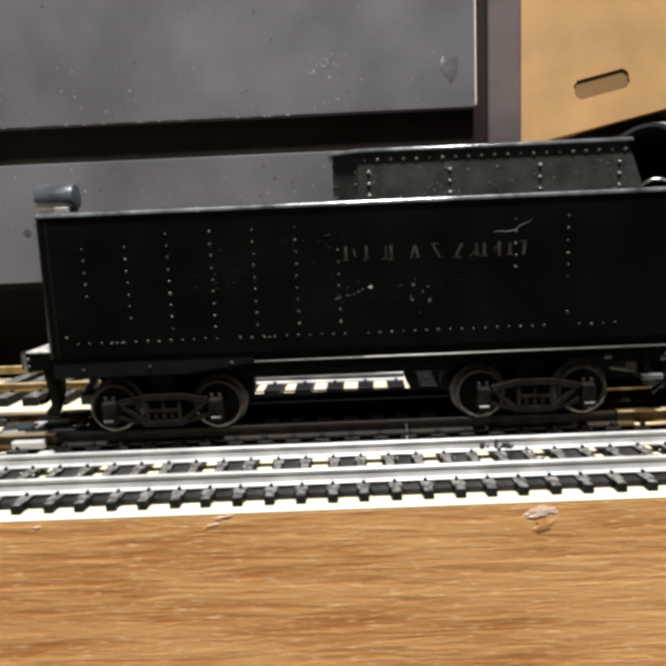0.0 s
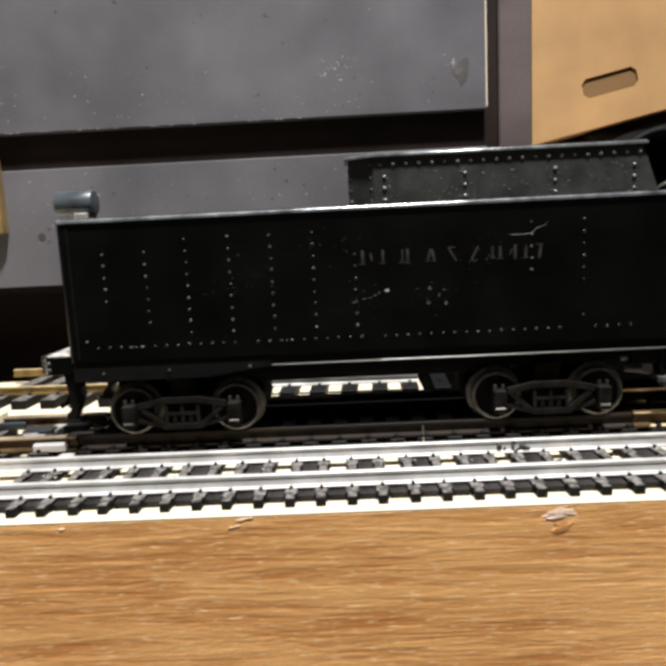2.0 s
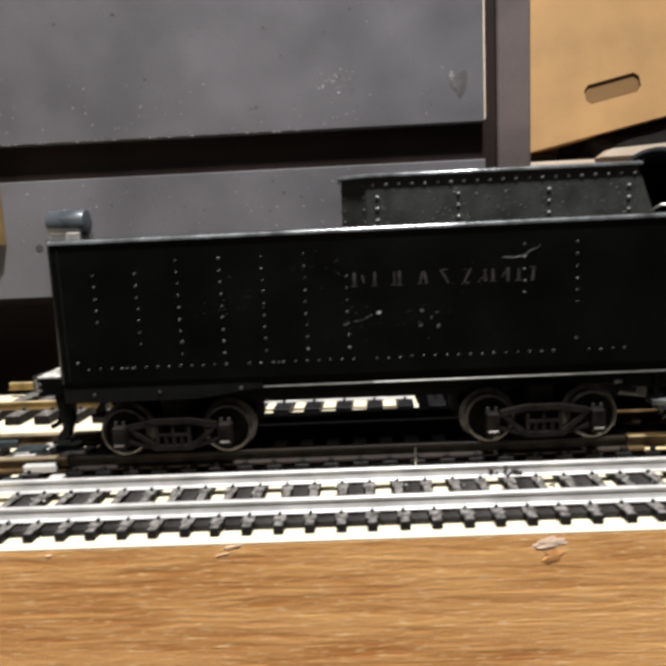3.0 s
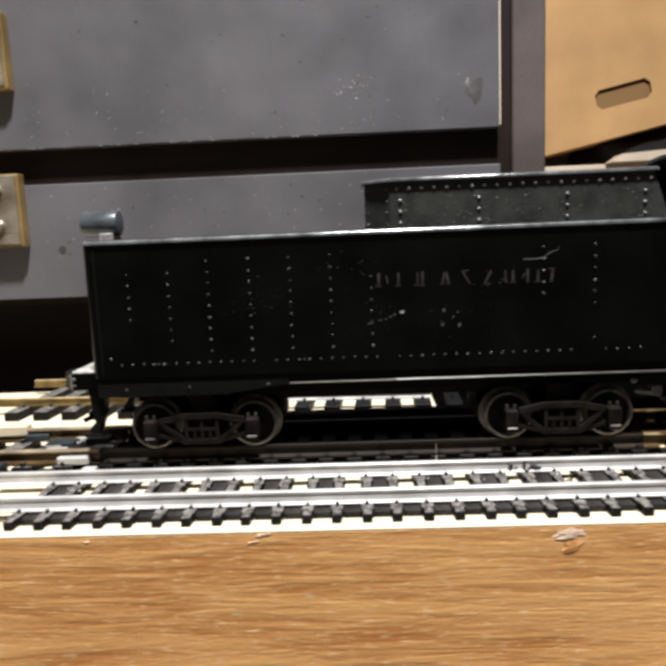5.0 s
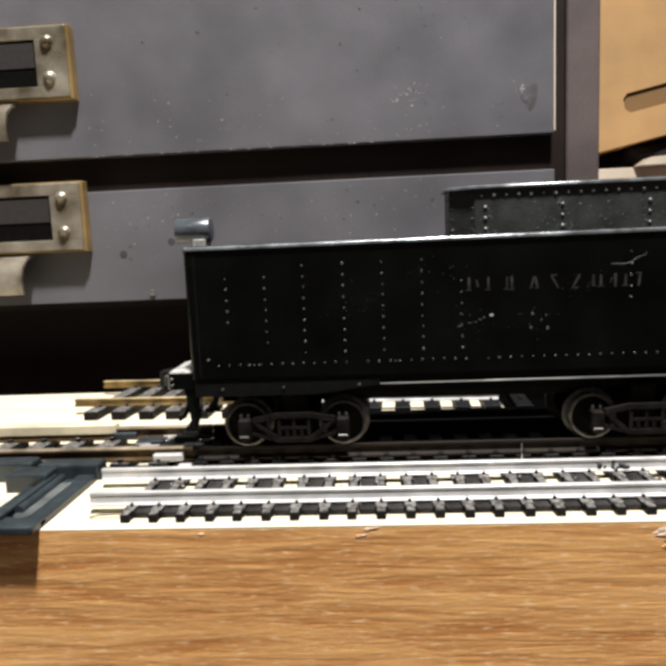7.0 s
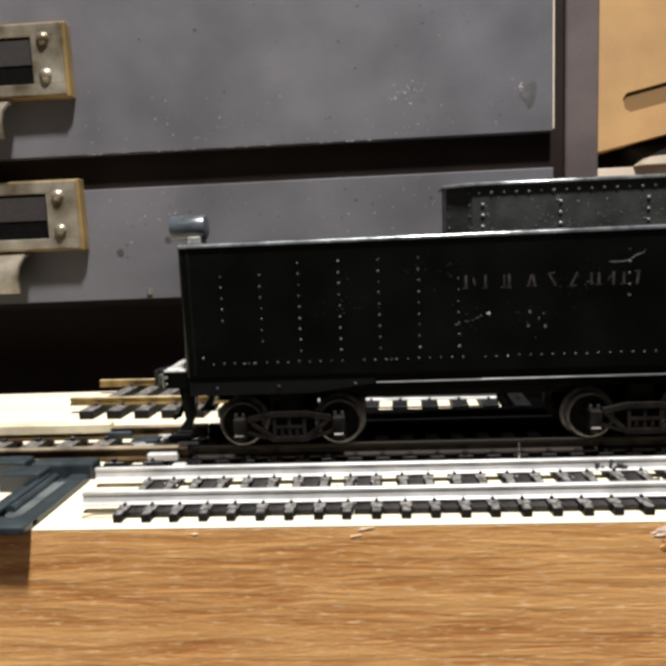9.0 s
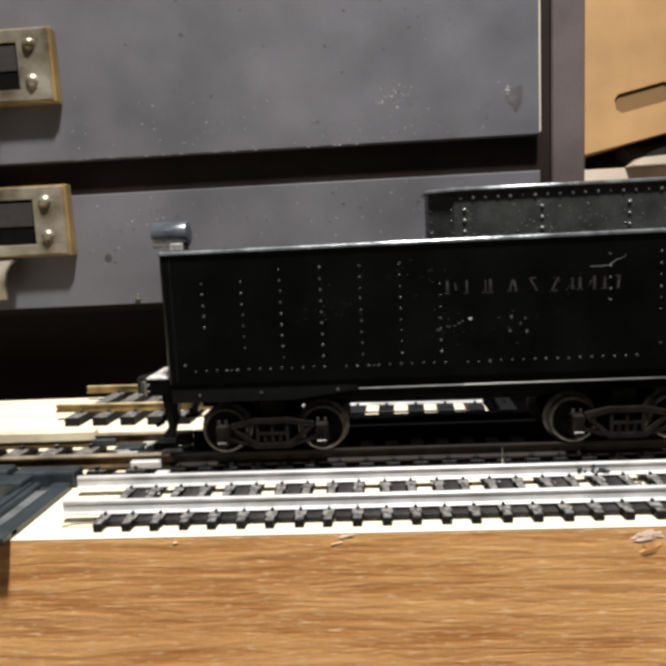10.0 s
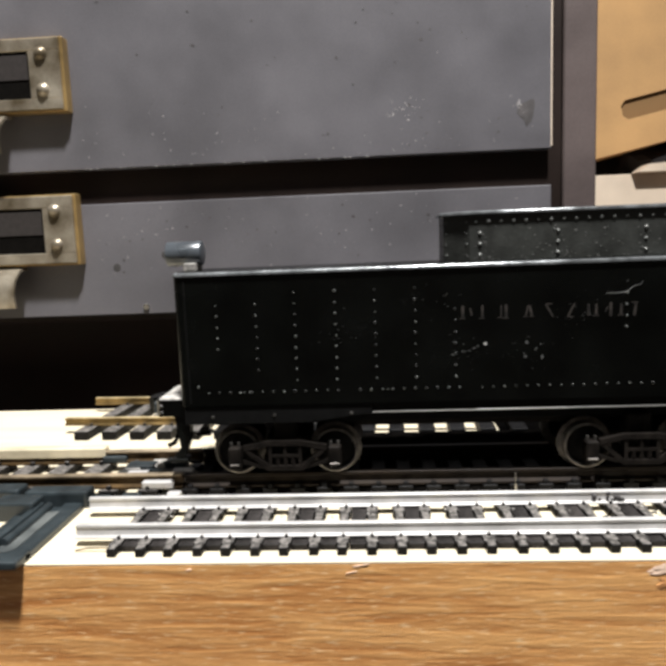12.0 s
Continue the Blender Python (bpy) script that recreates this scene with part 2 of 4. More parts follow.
def prism(bm, outline, axis, a, b):
    """The outline, pairs of the two other axes in order, drawn out along the axis from a to b."""
    def at(u, v, w):
        return {"x": (w, u, v), "y": (u, w, v), "z": (u, v, w)}[axis]
    lo = [bm.verts.new(at(u, v, a)) for u, v in outline]
    hi = [bm.verts.new(at(u, v, b)) for u, v in outline]
    n = len(outline)
    bm.faces.new(lo)
    bm.faces.new(hi[::-1])
    for k in range(n):
        bm.faces.new((lo[k], hi[k], hi[(k + 1) % n], lo[(k + 1) % n]))
    bmesh.ops.recalc_face_normals(bm, faces=bm.faces)
    return bm


def lathe(bm, profile, centre, n=32):
    """Rings of (radius, y) turned about an axis along y."""
    cx, cy, cz = centre
    rings = [[bm.verts.new((cx + r * math.cos(k * math.tau / n), cy + y, cz + r * math.sin(k * math.tau / n))) for k in range(n)] for r, y in profile]
    for a, b in zip(rings, rings[1:]):
        for k in range(n):
            bm.faces.new((a[k], a[(k + 1) % n], b[(k + 1) % n], b[k]))
    bm.faces.new(rings[0])
    bm.faces.new(rings[-1][::-1])
    bmesh.ops.recalc_face_normals(bm, faces=bm.faces)
    return bm


def dome(bm, centre, r, facing="y", n=8, flat=0.6):
    """Half a rivet head standing off a face that looks to -y, or up."""
    c = Vector(centre)
    rings = []
    for k in range(3):
        a = k * math.pi / 6
        rr, h = r * math.cos(a), r * flat * math.sin(a)
        ring = []
        for j in range(n):
            u, v = rr * math.cos(j * math.tau / n), rr * math.sin(j * math.tau / n)
            off = {"y": (u, -h, v), "z": (u, v, h), "x": (-h, u, v)}[facing]
            ring.append(bm.verts.new(c + Vector(off)))
        rings.append(ring)
    top = bm.verts.new(c + Vector({"y": (0, -r * flat, 0), "z": (0, 0, r * flat), "x": (-r * flat, 0, 0)}[facing]))
    for a, b in zip(rings, rings[1:]):
        for j in range(n):
            bm.faces.new((a[j], a[(j + 1) % n], b[(j + 1) % n], b[j]))
    for j in range(n):
        bm.faces.new((rings[-1][j], rings[-1][(j + 1) % n], top))
    return bm


WHERE = {}
ROUND = {"rivet", "handrail", "handrail_knob", "hook", "grab_rail", "air_hose", "lever", "scratch", "rivet_head", "spring", "axle", "bolt", "pull", "roof", "top_rim", "bunker_lip", "rear_lamp", "wheel_rim"}


def mesh_of(name, bm, material, origin=(0, 0, 0), smooth=True):
    data = bpy.data.meshes.new(name)
    bmesh.ops.recalc_face_normals(bm, faces=bm.faces)
    bm.transform(Matrix.Diagonal((MM, MM, MM, 1)) @ Matrix.Translation(-Vector(origin)))
    bm.to_mesh(data)
    bm.free()
    data.materials.append(material)
    if smooth:
        data.shade_smooth()
        data.set_sharp_from_angle(angle=radians(60 if name in ROUND else 21))
    return data


def thing(name, base, label, category, group="", kind=""):
    """An Empty at the thing's base, in millimetres."""
    ob = tagged(new(name), label, category, group, kind)
    ob.empty_display_size = 0.01
    ob.location = Vector(base) * MM
    WHERE[ob] = Vector(base)
    return ob


def part(name, bm, material, parent, label="", pivot=None):
    """One mesh under a thing or under a part; the shape is given in the place's millimetres."""
    origin = Vector(pivot) if pivot is not None else WHERE[parent]
    ob = new(name, mesh_of(name, bm, material, origin))
    ob.parent = parent
    ob.location = (origin - WHERE[parent]) * MM
    WHERE[ob] = origin
    if label:
        tagged(ob, label)
    return ob


def solid(name, bm, material, label, category, kind="", group="", base=(0, 0, 0)):
    """A thing of one mesh."""
    ob = tagged(new(name, mesh_of(name, bm, material, base)), label, category, group, kind)
    ob.location = Vector(base) * MM
    WHERE[ob] = Vector(base)
    return ob


# ---- the room that closes the place ----
X0, X1, Y0, Y1, ZF, ZC = -1900, 1900, -1700, 1900, -790, 1640
solid("floor", box(bmesh.new(), X0, X1, Y0, Y1, ZF - 30, ZF), M_FLOOR, "plain brown floor of the room", "floor", "structure")
solid("ceiling", box(bmesh.new(), X0, X1, Y0, Y1, ZC, ZC + 30), M_CEIL, "plain pale ceiling of the room", "ceiling", "structure")
solid("wall_north", box(bmesh.new(), X0, X1, Y1, Y1 + 60, ZF, ZC), M_WALL, "plain beige wall behind the boxes", "wall", "structure")
solid("wall_south", box(bmesh.new(), X0, X1, Y0 - 60, Y0, ZF, ZC), M_WALL, "plain beige room wall", "wall", "structure")
solid("wall_west", box(bmesh.new(), X0 - 60, X0, Y0, Y1, ZF, ZC), M_WALL, "plain beige room wall", "wall", "structure")
solid("wall_east", box(bmesh.new(), X1, X1 + 60, Y0, Y1, ZF, ZC), M_WALL, "plain beige room wall", "wall", "structure")

# ---- bench and board ----
bench = thing("workbench", (0, 300, ZF), "dark workbench under the track board", "workbench")
part("bench_top", box(bmesh.new(), -1000, 1000, -60, 1500, -72, -40, 2), M_BENCH, bench)
for bx in (-960, 960):
    for by in (-20, 1460):
        part("leg", box(bmesh.new(), bx - 30, bx + 30, by - 30, by + 30, ZF, -72, 2), M_BENCH, bench)

BOARD_Y0, BOARD_Y1 = -14.7, 133.0
board = thing("track_board", (0, 60, -40), "raw pine board carrying model railway tracks", "board")
bm = box(bmesh.new(), -420, 420, BOARD_Y0, BOARD_Y1, -40, -0.6, 0.05)
part("plank", bm, M_BOARD_FACE, board, "orange-brown sawn pine edge")
part("top_surface", box(bmesh.new(), -420, 420, BOARD_Y0 - 0.03, BOARD_Y1 - 0.1, -0.6, 0, 0.28, 2), M_BOARD_TOP, board, "pale cream pine surface")


def splinter(cx, cz, w, h, seed, n=14):
    """A torn patch standing slightly off the board's cut edge, ragged all round."""
    rnd = random.Random(seed)
    b = bmesh.new()
    out, mid = [], []
    for k in range(n):
        a, q = k * math.tau / n, rnd.uniform(0.6, 1.15)
        out.append(b.verts.new((cx + w * q * math.cos(a), BOARD_Y0 + 0.05, cz + h * q * math.sin(a) + 0.15 * w * math.cos(a))))
        mid.append(b.verts.new((cx + 0.7 * w * q * math.cos(a), BOARD_Y0 - rnd.uniform(0.04, 0.18), cz + 0.6 * h * q * math.sin(a) + 0.1 * w * math.cos(a))))
    for k in range(n):
        b.faces.new((out[k], out[(k + 1) % n], mid[(k + 1) % n], mid[k]))
    tip = b.verts.new((cx, BOARD_Y0 - 0.12, cz))
    for k in range(n):
        b.faces.new((mid[k], mid[(k + 1) % n], tip))
    return b


part("splinter", splinter(69.9, -2.4, 4.2, 1.5, 3, 22), mat("pale_torn_fibre", (0.90, 0.66, 0.50), 0.8, vary=0.1, scale=500, bump=0.2), board, "pale pinkish torn chip")
part("bruise", splinter(70.5, -5.2, 2.8, 2.0, 13, 18), mat("bruised_pine", (0.70, 0.33, 0.12), 0.6, vary=0.15, scale=300, bump=0.3), board, "smooth bruised hollow below the chip")
part("splinter", splinter(4.6, -1.0, 2.4, 0.4, 5), M_CHIP, board, "small torn fibre")
part("splinter", splinter(2.6, -2.5, 1.9, 0.35, 7), M_CHIP, board, "small torn fibre")
part("splinter", splinter(-34, -1.6, 1.0, 0.3, 9), M_CHIP, board, "small torn fibre")
# ---- tracks ----
RAIL = ((-1.15, 0), (1.15, 0), (1.15, 0.35), (0.32, 0.75), (0.32, 1.75), (0.72, 2.0), (0.72, 2.45), (0.6, 2.54), (-0.6, 2.54),
        (-0.72, 2.45), (-0.72, 2.0), (-0.32, 1.75), (-0.32, 0.75), (-1.15, 0.35))


# the front track's rail: taller, with a broad sloping foot
TALL_RAIL = ((-1.45, 0), (1.45, 0), (1.45, 0.22), (0.75, 0.62), (0.62, 0.9), (0.52, 2.1), (0.7, 2.4), (0.7, 2.95), (0.55, 3.08), (-0.55, 3.08),
             (-0.7, 2.95), (-0.7, 2.4), (-0.52, 2.1), (-0.62, 0.9), (-0.75, 0.62), (-1.45, 0.22))


def rail_bm(x0, x1, y, z, s=1.0, shape=RAIL):
    return prism(bmesh.new(), [(y + u * s, z + v * s) for u, v in shape], "x", x0, x1)


def tie_bm(length, width, height, extra=0.0, neck=0.0, over=0.0):
    """One sleeper about its middle; with a neck its ends are narrower than the pads under the rails."""
    b = bmesh.new()
    w = neck or width
    box(b, -w / 2, w / 2, -extra, length, 0, height, 0.18)
    if neck:
        for y in (over, length - over):
            box(b, -width / 2, width / 2, y - 4.6, y + 4.6, 0.3, height + 0.03, 0.2)
    return b


def chair_bm(y, z, s=1.0, reach=1.35, half=0.45):
    """The moulded spike heads of one rail on one sleeper."""
    b = bmesh.new()
    for side in (-1, 1):
        box(b, -half * s, half * s, y + side * reach * s - 0.4 * s, y + side * reach * s + 0.4 * s, z - 0.15, z + 0.75 * s, 0.12)
    return b


def track(name, label, rails, x_ties, pitch, gauge, y, length, tie_w, s, tone, webs, base_z=0.0, tie_h=2.05, tie_tone=None, extra=0.0, web_near=0.0,
          shape=RAIL, web_far=0.0, reach=1.35, half=0.45, neck=0.0):
    """rails: (x0, x1) of the near and the far one; ties at x_ties, one pitch apart; webs join ties below the rails."""
    t = thing(name, (x_ties[0], y, base_z), label, "model track", "model tracks")
    over = (length - gauge) / 2
    for k, (a, b) in enumerate(rails):
        part("rail", rail_bm(a, b, y + k * gauge, base_z + tie_h, s, shape), tone, t)
    tie_mesh = mesh_of("tie", tie_bm(length, tie_w, tie_h, extra, neck, over), tie_tone or M_TIE)
    spike_mesh = mesh_of("spike", chair_bm(0, tie_h, s, reach, half), tie_tone or M_TIE)
    web_mesh = mesh_of("web", box(bmesh.new(), -pitch / 2 + tie_w / 2, pitch / 2 - tie_w / 2, -(web_far or 2.0 * s), 2.0 * s, 0.05, 1.6, 0.1), M_WEB)
    near_web = mesh_of("web", box(bmesh.new(), -pitch / 2 + tie_w / 2, pitch / 2 - tie_w / 2, -web_near, 2.0 * s, 0.05, 1.5, 0.1), M_WEB) if web_near else web_mesh
    rnd = random.Random(name)
    for k, x in enumerate(x_ties):
        ob = new("tie", tie_mesh)
        ob.parent = t
        ob.location = (Vector((x + rnd.uniform(-0.15, 0.15), y - over + rnd.uniform(-0.12, 0.12), base_z)) - WHERE[t]) * MM
        ob.rotation_euler = (0, 0, radians(rnd.uniform(-0.5, 0.5)))
        for j in (0, 1):
            sp = new("spike", spike_mesh)
            sp.parent = t
            sp.location = (Vector((x, y + j * gauge, base_z)) - WHERE[t]) * MM
            if k + 1 < len(x_ties) and webs(k, j):
                w = new("web", web_mesh if j else near_web)
                w.parent = t
                w.location = (Vector((x + pitch / 2, y + j * gauge, base_z)) - WHERE[t]) * MM
    return t


P = 6.68
front_ties = [0.6 + P * k for k in range(-8, 42)]
F_Y, F_G = -5.0, 17.2
front = track("straight_track", "straight nickel rail track on black plastic ties", ((-63.6, 340), (-67.8, 340)), front_ties, P, F_G, F_Y, 31.0, 3.0, 1.0,
              M_NICKEL, lambda k, j: j == 0 or k % 2 == 0, extra=0.1, web_near=4.2, shape=TALL_RAIL, web_far=10.5, reach=1.6, half=0.36, neck=2.15)
SP = 7.6
tender_ties = [-44 + SP * k for k in range(0, 50)]
S_Y, S_G, S_H = 26.2, 22.4, 2.7
middle = track("tender_track", "middle-gauge track with tarnished rails, darkened for shade under the tender", ((-46, 101.6), (-46, 101.6)), tender_ties, SP, S_G, S_Y, 28.0, 4.0, 1.5,
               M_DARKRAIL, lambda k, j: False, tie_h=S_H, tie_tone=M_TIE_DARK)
west_tie = mesh_of("tie", box(bmesh.new(), -2.9, 2.9, -3.2, S_G + 3.2, 0.05, S_H, 0.25), M_TIE)
west_spike = mesh_of("spike", chair_bm(0, S_H, 1.5), M_TIE)
for k in range(14):
    x = -204.5 + 11.4 * k
    o = new("tie", west_tie)
    o.parent = middle
    o.location = (Vector((x, S_Y, 0)) - WHERE[middle]) * MM
    o.rotation_euler = (0, 0, radians((-0.8, 0.5, 0.1, -0.3)[k % 4]))
    for j in (0, 1):
        o = new("spike", west_spike)
        o.parent = middle
        o.location = (Vector((x, S_Y + j * S_G, 0)) - WHERE[middle]) * MM
for k in (0, 1):
    # Dark webs between pale heads and feet: light on upward faces, in colour.
    part("rail", rail_bm(-200, -46.4, S_Y + k * S_G, S_H, 1.5), M_BRASS_BROWN, middle)
    part("rail_head", box(bmesh.new(), -200, -46.4, S_Y + k * S_G - 1.1, S_Y + k * S_G + 1.1, 5.9, 6.6, 0.15), M_DULLRAIL, middle, "tarnished pale rail head")
    part("rail", rail_bm(102, 340, S_Y + k * S_G, S_H, 1.5), M_BRASS_BROWN, middle)
    part("rail_head", box(bmesh.new(), 102, 340, S_Y + k * S_G - 1.15, S_Y + k * S_G + 1.15, 6.1, 6.62, 0.15), M_BRASS, middle, "brass rail head, bright as lit from above")
    part("rail_foot", box(bmesh.new(), 106, 340, S_Y + k * S_G - 2.2, S_Y + k * S_G + 2.2, S_H + 0.02, S_H + 0.75, 0.2), M_BRASS, middle, "brass rail foot, bright as lit from above")
part("rail_cap", box(bmesh.new(), -200, -78, S_Y + S_G - 1.5, S_Y + S_G + 2.4, 4.6, 8.0, 0.4), mat("cream_rail", (0.70, 0.62, 0.45), 0.45, metal=0.2, vary=0.12, scale=90), middle, "thick cream guard rail")
part("rail_joiner", box(bmesh.new(), -79, -71, S_Y + S_G - 2.0, S_Y + S_G + 2.4, 2.75, 5.2, 0.5), M_SWITCH, middle, "dark joiner block")
part("rail_joiner", box(bmesh.new(), -58, -49, S_Y - 2.6, S_Y + 2.2, 2.75, 5.0, 0.4), M_NICKEL, middle, "bright metal joiner")
part("plate", box(bmesh.new(), -70, -54, S_Y + 4, S_Y + 12, 2.75, 3.6, 0.3), M_SWITCH, middle)
for x0, x1, y0, y1, z1, mm in ((-69, -60, 40, 45, 4.2, M_SWITCH), (-60, -52, 33, 36.5, 4.4, M_SWITCH), (-57, -50, 41, 45.5, 5.0, M_SWITCH), (-53, -47, 36, 38.5, 4.0, M_NICKEL), (-63, -58, 21, 23.4, 2.2, M_SWITCH),
                           (-50, -46.2, 20.5, 23.2, 2.6, M_NICKEL)):
    part("clip", box(bmesh.new(), x0, x1, y0, y1, 0.05 if y1 < 24 else 2.72, z1, 0.3), mm, middle)
r8 = random.Random(61)
for k in range(26):
    x, y, w, d, h = r8.uniform(-72, -46), r8.uniform(29, 47), r8.uniform(0.8, 3.2), r8.uniform(0.6, 2.0), r8.uniform(0.3, 1.5)
    b = box(bmesh.new(), -w, w, -d, d, 0, h, 0.12)
    bmesh.ops.rotate(b, verts=b.verts, matrix=Matrix.Rotation(r8.uniform(-0.5, 0.5), 3, "Z"))
    bmesh.ops.translate(b, verts=b.verts, vec=(x, y, 2.72))
    part("scrap", b, (M_SWITCH, M_PLATE_SCRAP, M_TIE)[k % 3], middle)
part("bright_strip", box(bmesh.new(), -66, -50, S_Y + 7.5, S_Y + 9.5, 3.65, 4.4, 0.2), M_NICKEL, middle)
# Rubber bed widened behind the track, its black standing in for tender shadow.
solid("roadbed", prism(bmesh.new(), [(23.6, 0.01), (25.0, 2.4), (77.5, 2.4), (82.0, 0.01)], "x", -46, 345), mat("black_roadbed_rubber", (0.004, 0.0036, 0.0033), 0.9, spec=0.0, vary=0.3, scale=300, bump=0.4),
      "black rubber roadbed under the tender track, widened behind for shade", "roadbed", base=(100, 40, 0))
# Black sheet added to keep the board dark behind the tender's right half.
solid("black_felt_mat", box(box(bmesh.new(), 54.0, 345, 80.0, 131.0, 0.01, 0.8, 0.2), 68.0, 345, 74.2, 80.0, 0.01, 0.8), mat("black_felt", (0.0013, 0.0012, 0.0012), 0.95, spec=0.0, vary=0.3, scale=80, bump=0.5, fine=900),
      "thin black sheet added on the board to darken its right rear", "mat", base=(200, 100, 0))
# wider old track at the back of the board
OP = 10.8
back_ties = [-102.0 + OP * k for k in range(0, 16)]
back = track("wide_gauge_track", "wide-gauge track with brass rails and black ties", ((-113, -46), (-117, -46)), back_ties, OP, 34.5, 93.2, 55.0, 5.6, 1.15,
             M_BRASS_WEB, lambda k, j: False, tie_h=3.3)
# Same brass rails, recoloured pale nickel to match the light under the tender.
for k, x1 in ((0, 52), (1, 20)):
    part("rail", rail_bm(-46, x1, 93.2 + 34.5 * k, 3.3, 1.15), M_NICKEL, back)
# Head strips in brighter metal, for the light on the rail tops.
for x0, x1, j, tone in ((-113, -46, 0, M_BRASS), (-46, 52, 0, M_NICKEL), (-117, -46, 1, M_BRASS), (-46, 20, 1, M_NICKEL)):
    part("rail_head", box(bmesh.new(), x0, x1, 93.2 + 34.5 * j - 0.8, 93.2 + 34.5 * j + 0.8, 5.55, 6.35, 0.2), tone, back, "rail head strip, bright for light from above")
# Rear ties under the tender swapped to plain black, standing for its shade.
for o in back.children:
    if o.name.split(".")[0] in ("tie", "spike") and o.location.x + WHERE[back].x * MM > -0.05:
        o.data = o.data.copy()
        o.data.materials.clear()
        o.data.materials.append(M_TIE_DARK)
back.rotation_euler = (0, 0, radians(-2.4))



def ring_bm(profile, centre, n=40):
    """A closed profile of (radius, y) turned about an axis along y, open in the middle."""
    b = bmesh.new()
    cx, cy, cz = centre
    rings = [[b.verts.new((cx + r * math.cos(k * math.tau / n), cy + y, cz + r * math.sin(k * math.tau / n))) for k in range(n)] for r, y in profile]
    for a, c in zip(rings, rings[1:] + rings[:1]):
        for k in range(n):
            b.faces.new((a[k], a[(k + 1) % n], c[(k + 1) % n], c[k]))
    bmesh.ops.recalc_face_normals(b, faces=b.faces)
    return b


# ---- the tender ----
TX0, TX1, TY0, TY1 = -44.2, 112.6, 20.5, 54.5
TZ0, TZ1 = 27.2, 63.2
tender = thing("tender", (35, 38, 6.5), "black steam locomotive tender with rivet rows and bright edges", "model tender")


def rounded(x0, x1, y0, y1, r_left, r_right, n=6):
    """A plan with rounded corners at its two ends."""
    pts = []
    for cx, cy, r, a0 in ((x1 - r_right, y0 + r_right, r_right, -90), (x1 - r_right, y1 - r_right, r_right, 0),
                          (x0 + r_left, y1 - r_left, r_left, 90), (x0 + r_left, y0 + r_left, r_left, 180)):
        for k in range(n + 1):
            a = radians(a0 + 90 * k / n)
            pts.append((cx + r * math.cos(a), cy + r * math.sin(a)))
    return pts


part("tank", prism(bmesh.new(), rounded(TX0, TX1, TY0, TY1, 2.0, 1.0), "z", TZ0, TZ1 - 0.7), M_BLACK, tender)
bm = prism(bmesh.new(), rounded(TX0 - 0.5, TX1 + 0.3, TY0 - 0.5, TY1 + 0.5, 3.0, 1.2), "z", TZ1 - 0.7, TZ1 + 0.35)
bmesh.ops.bevel(bm, geom=[e for e in bm.edges if all(v.co.z > TZ1 + 0.2 for v in e.verts)], offset=0.8, segments=5, affect="EDGES", profile=0.5)
part("top_rim", bm, M_EDGE, tender, "top edge coloured bright for its highlight")
part("deck", prism(bmesh.new(), rounded(TX0 + 0.6, TX1 - 0.8, TY0 + 0.7, TY1 - 0.7, 2.2, 0.8), "z", TZ1 + 0.1, TZ1 + 0.5), M_BLACK, tender)
bm = box(bmesh.new(), TX0 + 1.0, TX1 - 0.6, TY0 + 1.2, TY1 - 1.2, 24.2, TZ0, 0.2)
part("underframe", bm, M_BLACK, tender)
part("floor_pan", box(bmesh.new(), TX0 + 4, TX1 - 3, 26.5, 49.5, 20.6, 24.2, 0.3), M_FLAT_BLACK, tender)
part("centre_sill", box(bmesh.new(), -8, 71, 30.5, 43.0, 18.2, 20.6, 0.3), M_TRUCK, tender, "dull brown-black centre sill")
part("skirt", prism(bmesh.new(), [(TX0 + 1.0, 22.1), (-9.0, 22.1), (8.0, 24.4), (8.0, 27.0), (TX0 + 1.0, 27.0)], "y", TY0 + 0.4, TY0 + 1.6), M_FLAT_BLACK, tender, "deep painted skirt over the rear truck")
# Lower sill edge in two greys, brighter to the right.
part("sill", box(bmesh.new(), 8.1, 36.0, TY0 + 0.35, TY0 + 1.5, 24.3, 24.65, 0.1), M_BOLT, tender, "dim lower sill edge")
part("sill", box(bmesh.new(), 36.0, TX1 - 0.2, TY0 + 0.35, TY0 + 1.5, 24.3, 24.7, 0.1), M_SILL, tender, "pale lower sill edge")
# Plate added on the far side to hide the bright board beyond.
part("far_skirt", box(bmesh.new(), TX0 + 1.0, -4.0, TY1 - 3.2, TY1 - 1.8, 13.5, 27.0, 0.25), M_FLAT_BLACK, tender)
part("corner_bead", rod(bmesh.new(), (TX0 + 3.0, TY0 + 0.1, 28), (TX0 + 3.0, TY0 + 0.1, TZ1 - 1.0), 0.3, 8), M_FLAT_BLACK, tender, "dark seam at the rounded corner")
for x, z in ((-18.5, 24.2), (2.4, 24.4), (-35.5, 24.0)):
    part("skirt_bolt", dome(bmesh.new(), (x, TY0 + 0.4, z), 0.5), M_BOLT, tender)
part("end_post", box(bmesh.new(), TX1 - 0.4, TX1 + 0.5, TY0 + 0.5, TY0 + 1.6, 26, TZ1 - 0.4, 0.2), M_BLACK, tender)

# rivets on the side, each a mesh of its own on shared data
rivet_mesh = mesh_of("rivet", dome(bmesh.new(), (0, 0, 0), 0.36), M_RIVET)
dull_rivet = mesh_of("rivet", dome(bmesh.new(), (0, 0, 0), 0.42), mat("painted_rivet", (0.0068, 0.0072, 0.0068), 0.4, vary=0.2, bump=0.0))
